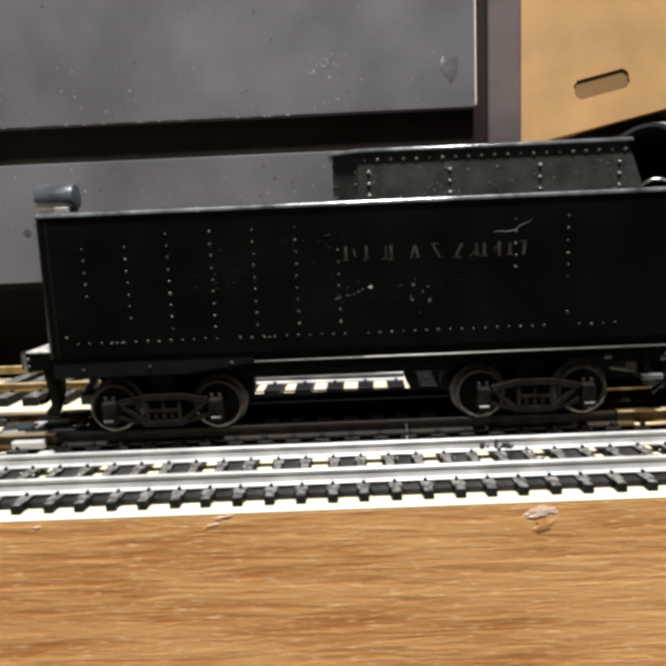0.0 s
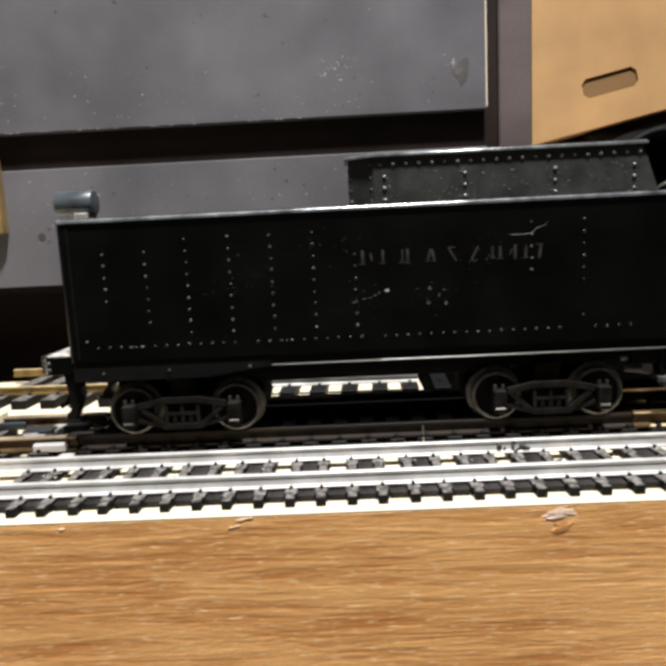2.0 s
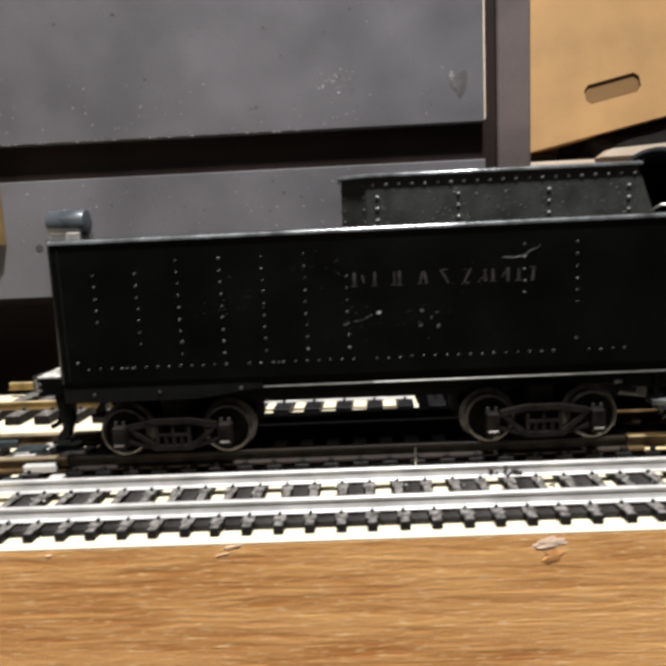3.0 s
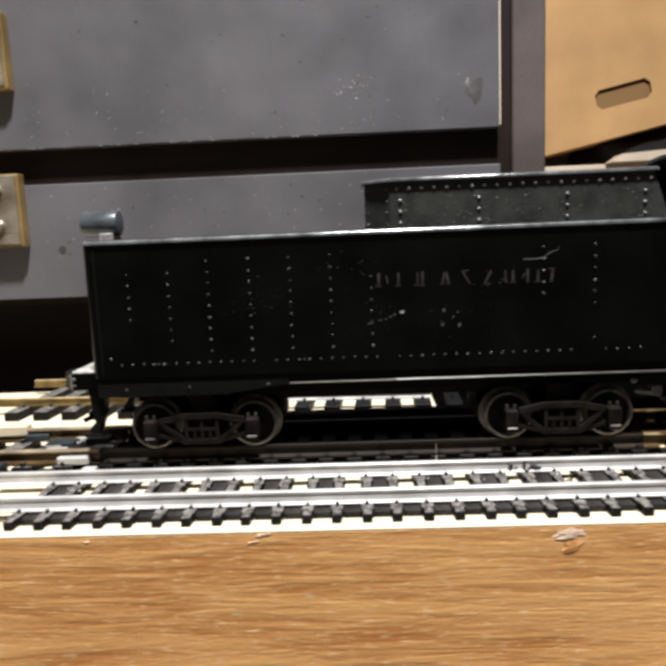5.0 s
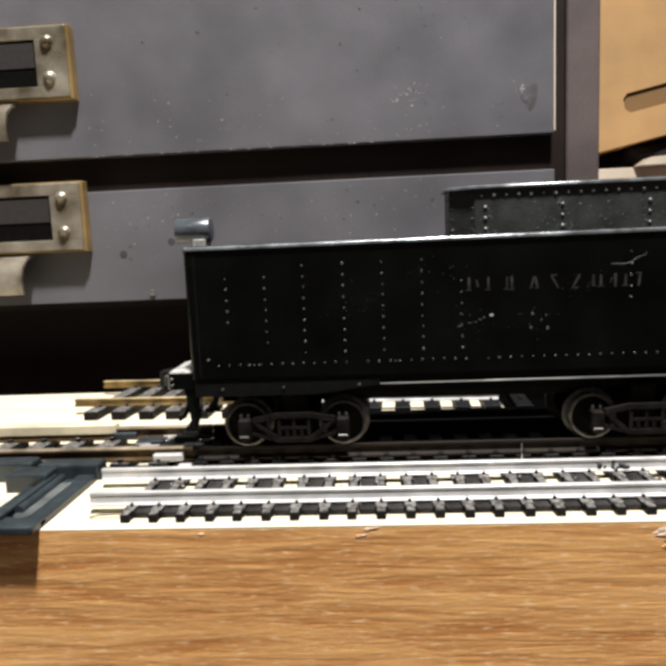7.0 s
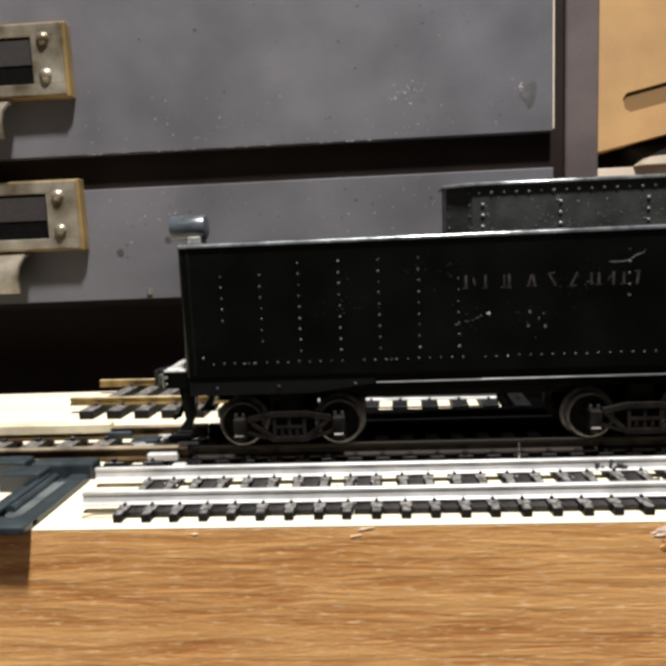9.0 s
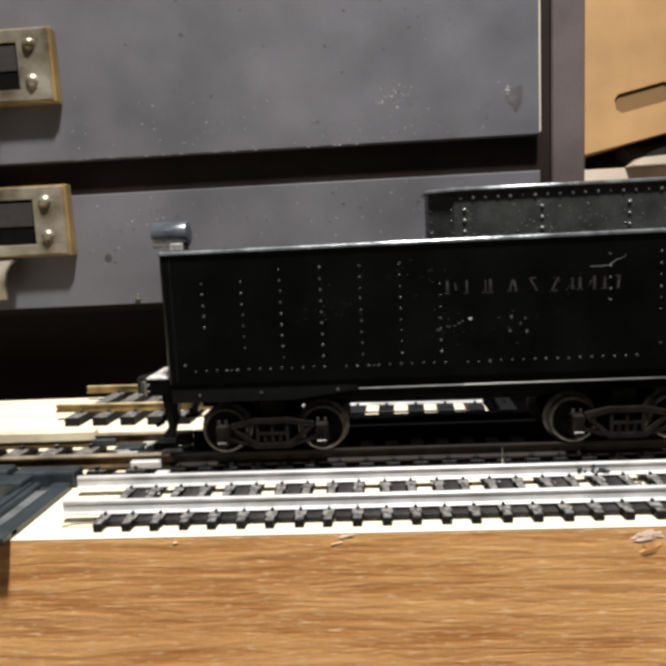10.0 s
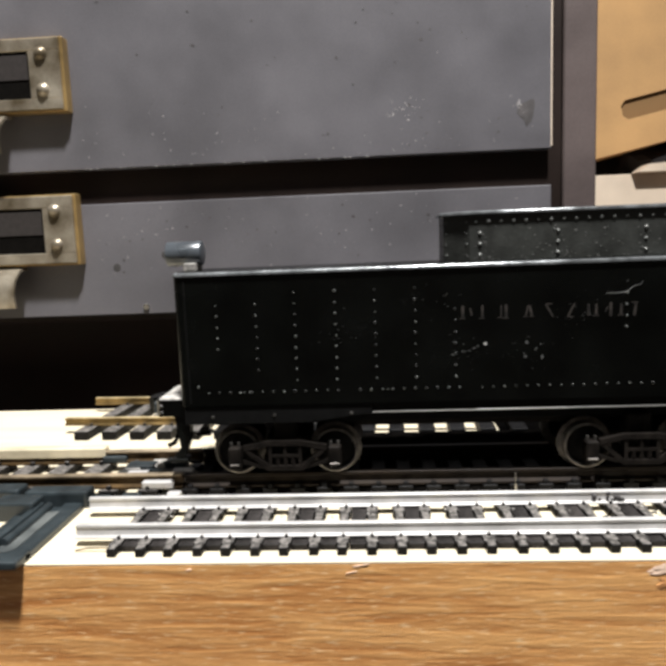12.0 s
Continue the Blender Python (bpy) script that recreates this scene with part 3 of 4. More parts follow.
big_rivet = mesh_of("rivet", dome(bmesh.new(), (0, 0, 0), 0.58, flat=0.8), mat("bare_bunker_rivet", (0.24, 0.245, 0.235), 0.34, metal=0.4, vary=0.3, bump=0.0))
small_rivet = mesh_of("rivet", dome(bmesh.new(), (0, 0, 0), 0.3), M_RIVET)


def rivet(x, y, z, data=None, parent=None, turn=0.0):
    ob = new("rivet", data or rivet_mesh)
    ob.parent = parent or tender
    ob.location = (Vector((x, y, z)) - WHERE[ob.parent]) * MM
    ob.rotation_euler = (0, 0, radians(turn))
    q = size_rnd.uniform(0.72, 1.08)
    ob.scale = (q, q, q)
    return ob


size_rnd = random.Random(77)
rnd = random.Random(4)
# each column's height range and how much of its paint is rubbed through
COLUMNS = ((-32.8, 43.0, 56, 0.85), (-22.2, 36.5, 56, 0.5), (-11.8, 33.5, 58, 0.4), (-1.0, 33.5, 58, 0.85), (9.5, 33.5, 58, 0.18), (20.0, 33.5, 58, 0.15),
           (30.4, 33.5, 52, 0.12), (74.2, 45.0, 58, 0.35), (87.0, 33.5, 58, 0.15))
for x, z0, z1, bare in COLUMNS:
    for j in range(9):
        z = 33.9 + 2.95 * j
        if not z0 - 1 < z < z1 or rnd.random() < 0.03:
            continue
        kind = rivet_mesh if rnd.random() < bare * 0.7 else small_rivet if rnd.random() < bare else dull_rivet
        rivet(x + rnd.uniform(-0.08, 0.08), TY0, z + rnd.uniform(-0.08, 0.08), kind)
rivet(-38.8, TY0, 32.6, rivet_mesh)
x = -36.0
while x < 100:
    if rnd.random() > 0.07 and not 82 < x < 88:
        rivet(x, TY0, 30.85 + rnd.uniform(-0.08, 0.08), small_rivet if rnd.random() > (0.8 if x < -14 else 0.35 if x < 90 else 0.7) else dull_rivet)
    x += 2.93
for x in (-27.6, -26.2, -24.8, 11.2, 12.4, 13.6):
    rivet(x, TY0, 30.8, small_rivet)

# coal bunker
BY0, BY1, BZ1 = 35.5, 53.0, 76.4
bunker = part("coal_bunker", prism(bmesh.new(), [(TX1 - 0.6, BY0), (TX1 - 0.6, BY1), (29.9, BY1), (29.9, 41.0), (36.6, BY0)], "z", TZ1 + 0.5, BZ1), M_BUNKER, tender,
              "dusty riveted coal bunker")
me = bunker.data
for v in me.vertices:
    if v.co.x * 1000 + 35 > 105 and v.co.z * 1000 + 6.5 > BZ1 - 1:
        v.co.x -= 0.0044
bm = prism(bmesh.new(), [(108.6, BY0 - 0.9), (108.6, BY1 + 0.8), (28.9, BY1 + 0.8), (28.9, 40.6), (36.0, BY0 - 0.9)], "z", BZ1, BZ1 + 1.0)
bmesh.ops.bevel(bm, geom=[e for e in bm.edges if all(v.co.z > BZ1 + 0.5 for v in e.verts)], offset=0.7, segments=4, affect="EDGES", profile=0.5)
part("bunker_lip", bm, M_EDGE, bunker, "overhanging lip coloured bright for its highlight")
x = 35.0 + 3.4
while x < 107:
    rivet(x, BY0, 74.4 + rnd.uniform(-0.06, 0.06), big_rivet, bunker)
    x += 3.42
for x in (39.4, 60.8, 84.6, 105.4):
    for z in (65.2, 68.2, 71.2):
        rivet(x, BY0, z, big_rivet, bunker)
        if rnd.random() < 0.25:
            rivet(x - 1.0, BY0, z + 0.4, small_rivet, bunker)
for x, z in ((54.0, 64.8), (72.5, 66.4), (74.0, 65.0)):
    rivet(x, BY0, z, small_rivet, bunker)
for y, z in ((42.5, 74.0), (45.5, 74.0), (48.5, 74.0), (51.0, 74.0), (42.0, 71.0), (42.0, 68.0), (42.0, 65.0), (51.5, 71), (51.5, 68), (51.5, 65)):
    rivet(29.9, y, z, None, bunker, -90)

for q in (0.12, 0.9):
    for z in (65.2, 68.2, 71.2, 74.4):
        rivet(36.6 - 6.7 * q, BY0 + 5.5 * q, z, rivet_mesh, bunker, -39)
b = bmesh.new()
r5 = random.Random(15)
for k in range(150):
    x, z, q = r5.uniform(37.5, 107), TZ1 + 0.6 + 9.5 * r5.random() ** 1.8, r5.uniform(0.08, 0.26)
    if r5.random() < 0.45:
        x = r5.choice((39.4, 60.8, 84.6, 105.4)) + r5.gauss(0, 1.6)
    prism(b, [(x + q * r5.uniform(0.6, 1.8) * math.cos(k2 * math.tau / 5), z + q * r5.uniform(0.5, 1.0) * math.sin(k2 * math.tau / 5)) for k2 in range(5)], "y", BY0 - 0.06, BY0 + 0.1)
tagged(part("dust_speck", b, M_SPECK, bunker, "pale specks where the paint is worn"), kind="stuff")

# rear lamp drum on its bracket
drum = part("rear_lamp", bmesh.new(), M_BLACK, tender, "small glossy black lamp drum")
b = bmesh.new()
rod(b, (-50.8, 40.0, 68.6), (-40.4, 40.0, 68.6), 3.55, 36)
bmesh.ops.bevel(b, geom=[e for e in b.edges if e.calc_face_angle(0) > 1.2], offset=0.35, segments=2, affect="EDGES", profile=0.5)
drum.data = mesh_of("rear_lamp", b, M_DRUM, WHERE[tender])
part("bracket", box(bmesh.new(), -45.4, -41.6, 36.2, 43.6, TZ1 + 0.4, 65.9, 0.3), M_DUST, drum, "pale worn bracket")

# faded lettering as plain bars, scuffs and a scratch
r3 = random.Random(31)
for x, lean, half, w in ((32.4, 0, 1.7, 0.34), (34.6, 0.2, 1.0, 0.2), (37.6, 0, 1.7, 0.26), (42.6, 0, 1.6, 0.2), (43.9, 0, 1.8, 0.34), (49.4, -0.25, 1.5, 0.22), (50.4, 0.2, 1.5, 0.3),
                         (55.3, 0.55, 1.7, 0.26), (61.0, -0.5, 1.7, 0.26), (65.5, 0, 1.5, 0.3), (67.5, 0, 1.5, 0.3), (70.2, -0.4, 0.7, 0.2), (71.3, 0, 1.8, 0.34),
                         (74.0, 0, 1.5, 0.3), (77.6, -0.12, 1.7, 0.32)):
    x -= 0.03 * (x - 32)
    z = 50.8 - 0.012 * (x - 32)
    bot, top = x + lean * half, x - lean * half
    b = prism(bmesh.new(), [(bot - w, z - half), (bot + w, z - half), (top + w, z + half), (top - w, z + half)], "y", TY0 - 0.05, TY0 + 0.1)
    part("faded_bar", b, M_LETTER, tender)
    if r3.random() < 0.7:
        u = z + half * r3.choice((-1, 1))
        part("faded_bar", box(bmesh.new(), x - 0.9, x + 0.7, TY0 - 0.05, TY0 + 0.1, u - 0.13, u + 0.13), M_LETTER, tender)


def blot(cx, cz, w, h, seed, n=13):
    r = random.Random(seed)
    b = bmesh.new()
    f = [b.verts.new((cx + w * r.uniform(0.45, 1.1) * math.cos(k * math.tau / n), TY0 - 0.07, cz + h * r.uniform(0.45, 1.1) * math.sin(k * math.tau / n))) for k in range(n)]
    g = [b.verts.new((v.co.x, TY0 + 0.1, v.co.z)) for v in f]
    b.faces.new(f)
    for k in range(n):
        b.faces.new((f[k], g[k], g[(k + 1) % n], f[(k + 1) % n]))
    return b


for cx, cz, w, h, sd in ((38.2, 42.3, 0.7, 0.5, 1), (35.2, 41.2, 0.5, 0.3, 2), (32.6, 40.4, 0.8, 0.25, 3), (29.9, 39.6, 0.9, 0.22, 6), (36.2, 41.8, 0.4, 0.25, 9), (34.0, 40.6, 0.3, 0.2, 10), (51.2, 40.6, 0.25, 0.35, 11), (52.4, 41.8, 0.3, 0.25, 12), (48.8, 42.4, 0.5, 0.6, 4), (48.4, 38.6, 0.5, 0.5, 5),
                         (52.8, 38.4, 0.5, 0.8, 7), (73.9, 46.0, 0.4, 0.4, 8)):
    part("scuff", blot(cx, cz, w, h, sd), M_BARE if sd == 1 else M_SCUFF, tender, "pale scuff in the paint")
r9 = random.Random(52)
b = bmesh.new()
for k in range(120):
    x, z = r9.choice(((34, 41), (50, 40), (20, 54), (60, 50), (0, 46)))
    x, z, q = x + r9.gauss(0, 5), z + r9.gauss(0, 2.4), r9.uniform(0.05, 0.16)
    prism(b, [(x + q * r9.uniform(0.6, 2.2) * math.cos(j * math.tau / 5), z + q * r9.uniform(0.5, 1.0) * math.sin(j * math.tau / 5)) for j in range(5)], "y", TY0 - 0.04, TY0 + 0.1)
tagged(part("rub_mark", b, M_SCRATCH, tender, "faint rubbed specks on the black side"), kind="stuff")
part("scratch", tube(bmesh.new(), [(69.0, TY0 - 0.02, 54.6), (72.0, TY0 - 0.02, 54.5), (74.2, TY0 - 0.02, 54.8), (75.6, TY0 - 0.02, 56.0), (77.6, TY0 - 0.02, 56.6), (78.0, TY0 - 0.02, 57.4)], 0.075, 6),
     M_SCRATCH, tender, "thin pale scratch")

# front handrail with its knobs
part("handrail", tube(bmesh.new(), [(105.5, 23, 63.6), (106.2, 22.2, 64.8), (107.6, 21.6, 65.5), (109.6, 21.2, 65.5), (111.4, 20.9, 64.8), (112.4, 20.6, 63.6), (113.0, 20.4, 60), (113.1, 20.4, 50),
                                  (113.0, 20.4, 40), (112.6, 20.4, 35.6), (111.8, 20.5, 34.6)], 0.32, 8), M_WIRE, tender, "bent bright wire handrail")
b = bmesh.new()
bmesh.ops.create_uvsphere(b, u_segments=14, v_segments=8, radius=1.5, matrix=Matrix.Translation((113.2, 21.6, 49.6)))
part("handrail_knob", b, M_WIRE, tender)
part("hook", tube(bmesh.new(), [(113.0, 22, 57.4), (114.6, 21.5, 57.8), (116.0, 21.5, 57.2), (116.8, 21.5, 56.0)], 0.45, 8), M_WIRE, tender)
for z in (44.2, 33.0, 29.4):
    part("bolt", rod(bmesh.new(), (112.6, 21.6, z), (113.6, 21.6, z), 0.7, 10), M_WIRE, tender)
part("pipe", tube(bmesh.new(), [(98, 25, 21.5), (103, 25, 21.8), (108, 24.6, 20.6), (113, 24.4, 20.8), (117, 25, 21.4)], 0.9, 10), M_SILL, tender, "worn grey pipe")
part("pipe", tube(bmesh.new(), [(100, 27, 18.2), (106, 26.4, 17.4), (111, 26, 16.8)], 0.8, 10), M_SILL, tender)
part("valve", rod(bmesh.new(), (104.5, 23.6, 19.0), (104.5, 26, 19.0), 1.4, 12), M_SILL, tender)
part("valve", rod(bmesh.new(), (109.5, 23.0, 14.6), (109.5, 26, 14.6), 1.2, 12), M_EDGE, tender)
part("front_hose", tube(bmesh.new(), [(112, 26, 23), (114, 25, 18), (113, 24.4, 14), (110, 24.4, 11.6)], 0.8, 8), M_BLACK, tender)
part("front_beam", box(bmesh.new(), 100, 112, 23, 52, 20, 24, 0.4), M_FLAT_BLACK, tender)
part("drawbar", box(bmesh.new(), 108, 124, 34, 42, 19.5, 22, 0.5), M_BLACK, tender)
part("front_step", box(bmesh.new(), 106.5, 112, 21.5, 27, 15.5, 17, 0.3), M_EDGE, tender)
part("front_step_hanger", box(bmesh.new(), 107.2, 108.4, 22, 26, 17, 24.4, 0.2), M_BLACK, tender)

# rear beam, coupler, hose and steps
part("end_beam", prism(bmesh.new(), [(-43.2, 22.5), (-43.2, 50.0), (-46.0, 50.0), (-51.7, 41.0), (-51.7, 23.6), (-50.8, 22.5)], "z", 24.0, 28.6), M_BLACK, tender)
part("beam_top", prism(bmesh.new(), [(-43.3, 22.9), (-43.3, 49.6), (-45.8, 49.6), (-51.2, 40.6), (-51.2, 24.0), (-50.6, 22.9)], "z", 28.55, 28.85), M_DUST, tender, "dusty pale beam top")
for z in (25.2, 27.0):
    part("beam_bolt", dome(bmesh.new(), (-50.2, 22.5, z), 0.6, flat=0.9), M_BOLT, tender)
part("pocket", box(bmesh.new(), -53.0, -51.7, 24.4, 33.0, 24.6, 27.8, 0.3), M_SWITCH, tender, "worn grey coupler pocket")
cp = part("coupler", box(bmesh.new(), -55.5, -51, 33.0, 37.5, 23.4, 27.2, 0.7, 2), M_BLACK, tender)
part("knuckle", prism(bmesh.new(), [(-57, 32.5), (-55.4, 31.6), (-53.5, 33.0), (-53.5, 39.0), (-55.2, 39.6), (-55.6, 37.4), (-56.6, 37.4)], "z", 22.8, 27.4), M_BLACK, cp)
for y in (23.0, 49.0):
    st = part("step_hanger", prism(bmesh.new(), [(-47.0, 24.6), (-42.4, 24.6), (-42.8, 17.5), (-44.6, 12.4), (-47.2, 11.6), (-47.2, 13.0), (-45.6, 15.0)], "y", y, y + 3.4), M_BLACK, tender)
    part("tread", box(bmesh.new(), -48.6, -43.6, y - 0.6, y + 4.2, 10.8, 11.9, 0.25), M_BLACK, st)
part("air_hose", tube(bmesh.new(), [(-46.8, 29, 25.5), (-47.2, 28.6, 21), (-47.6, 28, 17.5), (-48.6, 27.4, 15.2), (-50.4, 27, 14.4)], 0.7, 8), M_BLACK, tender)


# trucks
def truck(cx, half):
    """A four-wheel truck about x = cx, its parts under one Empty-less bolster."""
    tr = part("truck", box(bmesh.new(), cx - 3.2, cx + 3.2, 24, 51, 16, 22, 0.6), M_TRUCK, tender, "dusty black truss-sided truck")
    for face, s in ((21.6, 1), (53.4, -1)):
        y0, y1 = sorted((face, face + s * 2.2))
        b = bmesh.new()
        # bowed top bar, slanted ties down to a short lower bar, and the bolster window
        e = half - 2.2
        prism(b, [(cx - e, 15.4), (cx - 4.5, 16.8), (cx + 4.5, 16.8), (cx + e, 15.4), (cx + e, 13.9), (cx + 4.5, 15.3), (cx - 4.5, 15.3), (cx - e, 13.9)], "y", y0, y1)
        for q in (-1, 1):
            prism(b, [(cx + q * (e - 0.2), 14.0), (cx + q * (e - 1.8), 14.0), (cx + q * 4.2, 9.6), (cx + q * 5.0, 8.3)][::-q], "y", y0 + 0.1, y1 - 0.1)
            prism(b, [(cx + q * (e + 0.2), 10.4), (cx + q * (e + 0.2), 11.4), (cx + q * 4.6, 9.5), (cx + q * 4.6, 8.4)][::-q], "y", y0 + 0.2, y1 - 0.2)
        prism(b, [(cx - 5.0, 8.3), (cx + 5.0, 8.3), (cx + 4.6, 9.7), (cx - 4.6, 9.7)], "y", y0, y1)
        for u in (-4.6, 3.7):
            box(b, cx + u, cx + u + 0.9, y0 + 0.2, y1 - 0.2, 8.8, 16.0)
        box(b, cx - 3.7, cx + 3.7, y0 + 0.3, y1 - 0.1, 12.0, 12.8)
        box(b, cx - 0.4, cx + 0.4, y0 + 0.3, y1 - 0.1, 12.8, 15.4)
        sf = part("side_frame", b, M_TRUCK, tr)
        for u in (-2.1, 0.0, 2.1):
            b = bmesh.new()
            for k in range(4):
                rod(b, (cx + u, (y0 + y1) / 2, 9.9 + 0.6 * k), (cx + u, (y0 + y1) / 2, 10.3 + 0.6 * k), 0.8, 12)
            part("spring", b, M_TRUCK, sf)
        for u in (-half, half):
            yy0, yy1 = sorted((face - s * 1.3, face + s * 2.0))
            jb = part("journal_box", box(bmesh.new(), cx + u - 1.7, cx + u + 1.7, yy0, yy1, 9.2, 15.3, 0.35), M_TRUCK, sf)
            yl = yy0 if s > 0 else yy1
            for v in (-1.0, 1.0):
                part("box_bolt", rod(bmesh.new(), (cx + u + v, (yy0 + yy1) / 2, 15.2), (cx + u + v, (yy0 + yy1) / 2, 16.5), 0.42, 8), M_BOLT, sf)
            part("box_lid", box(bmesh.new(), cx + u - 1.3, cx + u + 1.3, yl - 0.3, yl + 0.3, 10.2, 10.75, 0.1), M_TREAD, sf, "worn lid edge")
    # Block added behind the side frames to keep their windows dark.
    part("transom", box(bmesh.new(), cx - 6.2, cx + 6.2, 29.8, 45, 8.0, 16.0, 0.5), M_FLAT_BLACK, tr)
    for u in (-half, half):
        r = 6.35
        zc = 6.5 + r
        ws = part("axle", rod(bmesh.new(), (cx + u, 22.4, zc), (cx + u, 52.4, zc), 1.0, 12), M_WHEEL, tr)
        for y, s in ((S_Y + 0.4, 1), (S_Y + S_G - 0.4, -1)):
            pr = [(r - 0.2, -1.7), (r, -1.5), (r, 1.2), (r + 0.95, 1.6), (r + 0.95, 2.2), (r - 0.5, 2.4), (r - 1.6, 2.2)]
            b = ring_bm([(q, s * w) for q, w in [(r - 0.8, -1.0), (r - 0.7, -1.7)] + pr], (cx + u, y, zc))
            part("wheel_rim", b, M_TREAD, ws, "worn grey wheel rim")
            b = bmesh.new()
            lathe(b, [(r - 0.75, s * -0.5), (r - 1.2, s * 0.1), (3.4, s * 0.4), (2.2, s * -0.9), (1.4, s * -1.0), (1.4, s * 1.6), (r - 0.7, s * 1.6)], (cx + u, y, zc), 32)
            part("wheel_plate", b, M_WHEEL, ws)
    return tr


truck(-16.3, 13.75)
truck(79.4, 13.3)

# ---- locomotive cab behind the tender ----
cab = thing("locomotive_cab", (160, 38, 6.5), "black model locomotive cab with glossy arched roof, lamp sheen put into its grey", "model locomotive")
arch = []
for k in range(25):
    a = math.pi * (1 - k / 24)
    arch.append((42.5 + 22.5 * math.cos(a), 69.4 + 11.7 * math.sin(a) ** 0.62))
outer = arch
inner = [(42.5 + (y - 42.5) * 0.955, z - 0.9) for y, z in reversed(arch)]
part("roof", prism(bmesh.new(), outer + inner, "x", 113.2, 210), M_ROOF, cab, "glossy arched roof, lamp sheen put into its grey")
# Black lining added under the roof in place of the cab's inner shade.
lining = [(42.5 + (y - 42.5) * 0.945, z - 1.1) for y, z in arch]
part("roof_lining", prism(bmesh.new(), lining + [(42.5 + (y - 42.5) * 0.90, z - 2.2) for y, z in reversed(arch)], "x", 113.4, 209), M_FLAT_BLACK, cab)
part("roof_seam", prism(bmesh.new(), [(42.5 + (y - 42.5) * 1.012, z + 0.25) for y, z in arch] + [(y, z) for y, z in reversed(arch)], "x", 147, 148.2), M_BLACK, cab)
part("gutter", rod(bmesh.new(), (114.4, 20.35, 73.6), (209, 20.35, 73.6), 0.35, 8), M_FLAT_BLACK, cab, "thin black roof gutter line")
for k in range(9):
    part("roof_rivet", dome(bmesh.new(), (120.0 + 3.0 * k, 31.5, 79.9), 0.6, "z"), M_WIRE, cab)
for y in (20.5, 53.5):
    b = bmesh.new()
    box(b, 128, 210, y, y + 1.4, 31, 40, 0.1)
    box(b, 128, 132, y, y + 1.4, 40, 69, 0.1)
    box(b, 148, 152, y, y + 1.4, 40, 69, 0.1)
    # Far wall lengthened and its window closed, to keep the cab opening dark.
    if y > 30:
        box(b, 113.5, 128, y, y + 1.4, 24, 69, 0.1)
        box(b, 132, 148, y, y + 1.4, 47, 62)
    box(b, 132, 148, y, y + 1.4, 62, 69, 0.1)
    box(b, 132, 148, y, y + 1.4, 40, 47, 0.1)
    box(b, 152, 210, y, y + 1.4, 40, 69, 0.1)
    part("side_wall", b, M_BLACK, cab)
    part("window_sill", box(bmesh.new(), 131, 149, y - 0.6, y + 0.1, 46.2, 47.2, 0.2), M_EDGE, cab)
part("backhead", prism(bmesh.new(), [(22.5, 24), (56.5, 24), (56.5, 70), (50, 76), (39.5, 78.5), (29, 76), (22.5, 70)], "x", 136, 206), M_FLAT_BLACK, cab)
part("cab_floor", box(bmesh.new(), 122, 210, 22, 54, 24, 31, 0.4), M_FLAT_BLACK, cab)
part("grab_rail", tube(bmesh.new(), [(128.6, 20.4, 65.5), (128.6, 19.4, 65.0), (128.6, 19.2, 60), (128.6, 19.2, 40), (128.6, 19.4, 36.4), (128.6, 20.6, 36)], 0.55, 8), M_WIRE, cab, "bright grab rail")
part("cab_bracket", box(bmesh.new(), 124, 134, 40, 46, 55, 60, 0.4), M_EDGE, cab)
for xx in (150, 185):
    part("trailing_wheel", lathe(bmesh.new(), [(9.0, -1.3), (9.2, 1.0), (10.0, 1.3), (10.0, 1.8), (2, 1.9)], (xx, S_Y, 16.5), 36), M_WHEEL, cab)
    part("trailing_wheel", lathe(bmesh.new(), [(9.0, 1.3), (9.2, -1.0), (10.0, -1.3), (10.0, -1.8), (2, -1.9)], (xx, S_Y + S_G, 16.5), 36), M_WHEEL, cab)
part("frame", box(bmesh.new(), 122, 210, 24.0, 52, 8, 24, 0.5), M_FLAT_BLACK, cab)

# ---- switch machine at the board's front, beside the track's end ----
sw = thing("switch_machine", (-85, 10, 0), "dark plastic hand-throw switch machine on the board", "switch machine")
part("housing", box(bmesh.new(), -140, -90.4, 16.8, 23.2, 0, 5.6, 0.8, 2), M_SWITCH, sw)
part("cover", box(bmesh.new(), -89.0, -71.0, 17.0, 23.0, 0, 4.8, 0.8, 2), M_SWITCH, sw)
part("link", box(bmesh.new(), -72, -65.6, 17.5, 21.5, 0, 2.4, 0.4), M_SWITCH, sw)
part("block", box(bmesh.new(), -93.5, -82.0, 8.6, 15.8, 0, 5.0, 0.6, 2), M_SWITCH, sw)
b = bmesh.new()
box(b, -77.2, -71.8, -14.5, 16.8, 0.02, 2.0, 0.4)
box(b, -87.0, -81.6, -14.5, 8.4, 0.02, 2.0, 0.4)
box(b, -81.6, -77.2, -14.5, 16.8, 0.02, 0.8)
box(b, -87.0, -71.8, -18.2, -11.6, 0.1, 2.1, 0.5, 2)
part("base_plate", b, M_SWITCH, sw)
part("slot_floor", prism(bmesh.new(), [(-79.8, -11.5), (-78.6, -13.2), (-76.6, -13.2), (-75.4, -11.5), (-75.4, 10.0), (-79.8, 10.0)], "z", 2.0, 2.25), M_GREY, sw, "scuffed pale grey slot")
part("slot_rim", box(bmesh.new(), -83.2, -81.2, -14.0, 14.0, 2.0, 3.4, 0.5, 2), M_SWITCH, sw, "raised dark rim beside the lever")
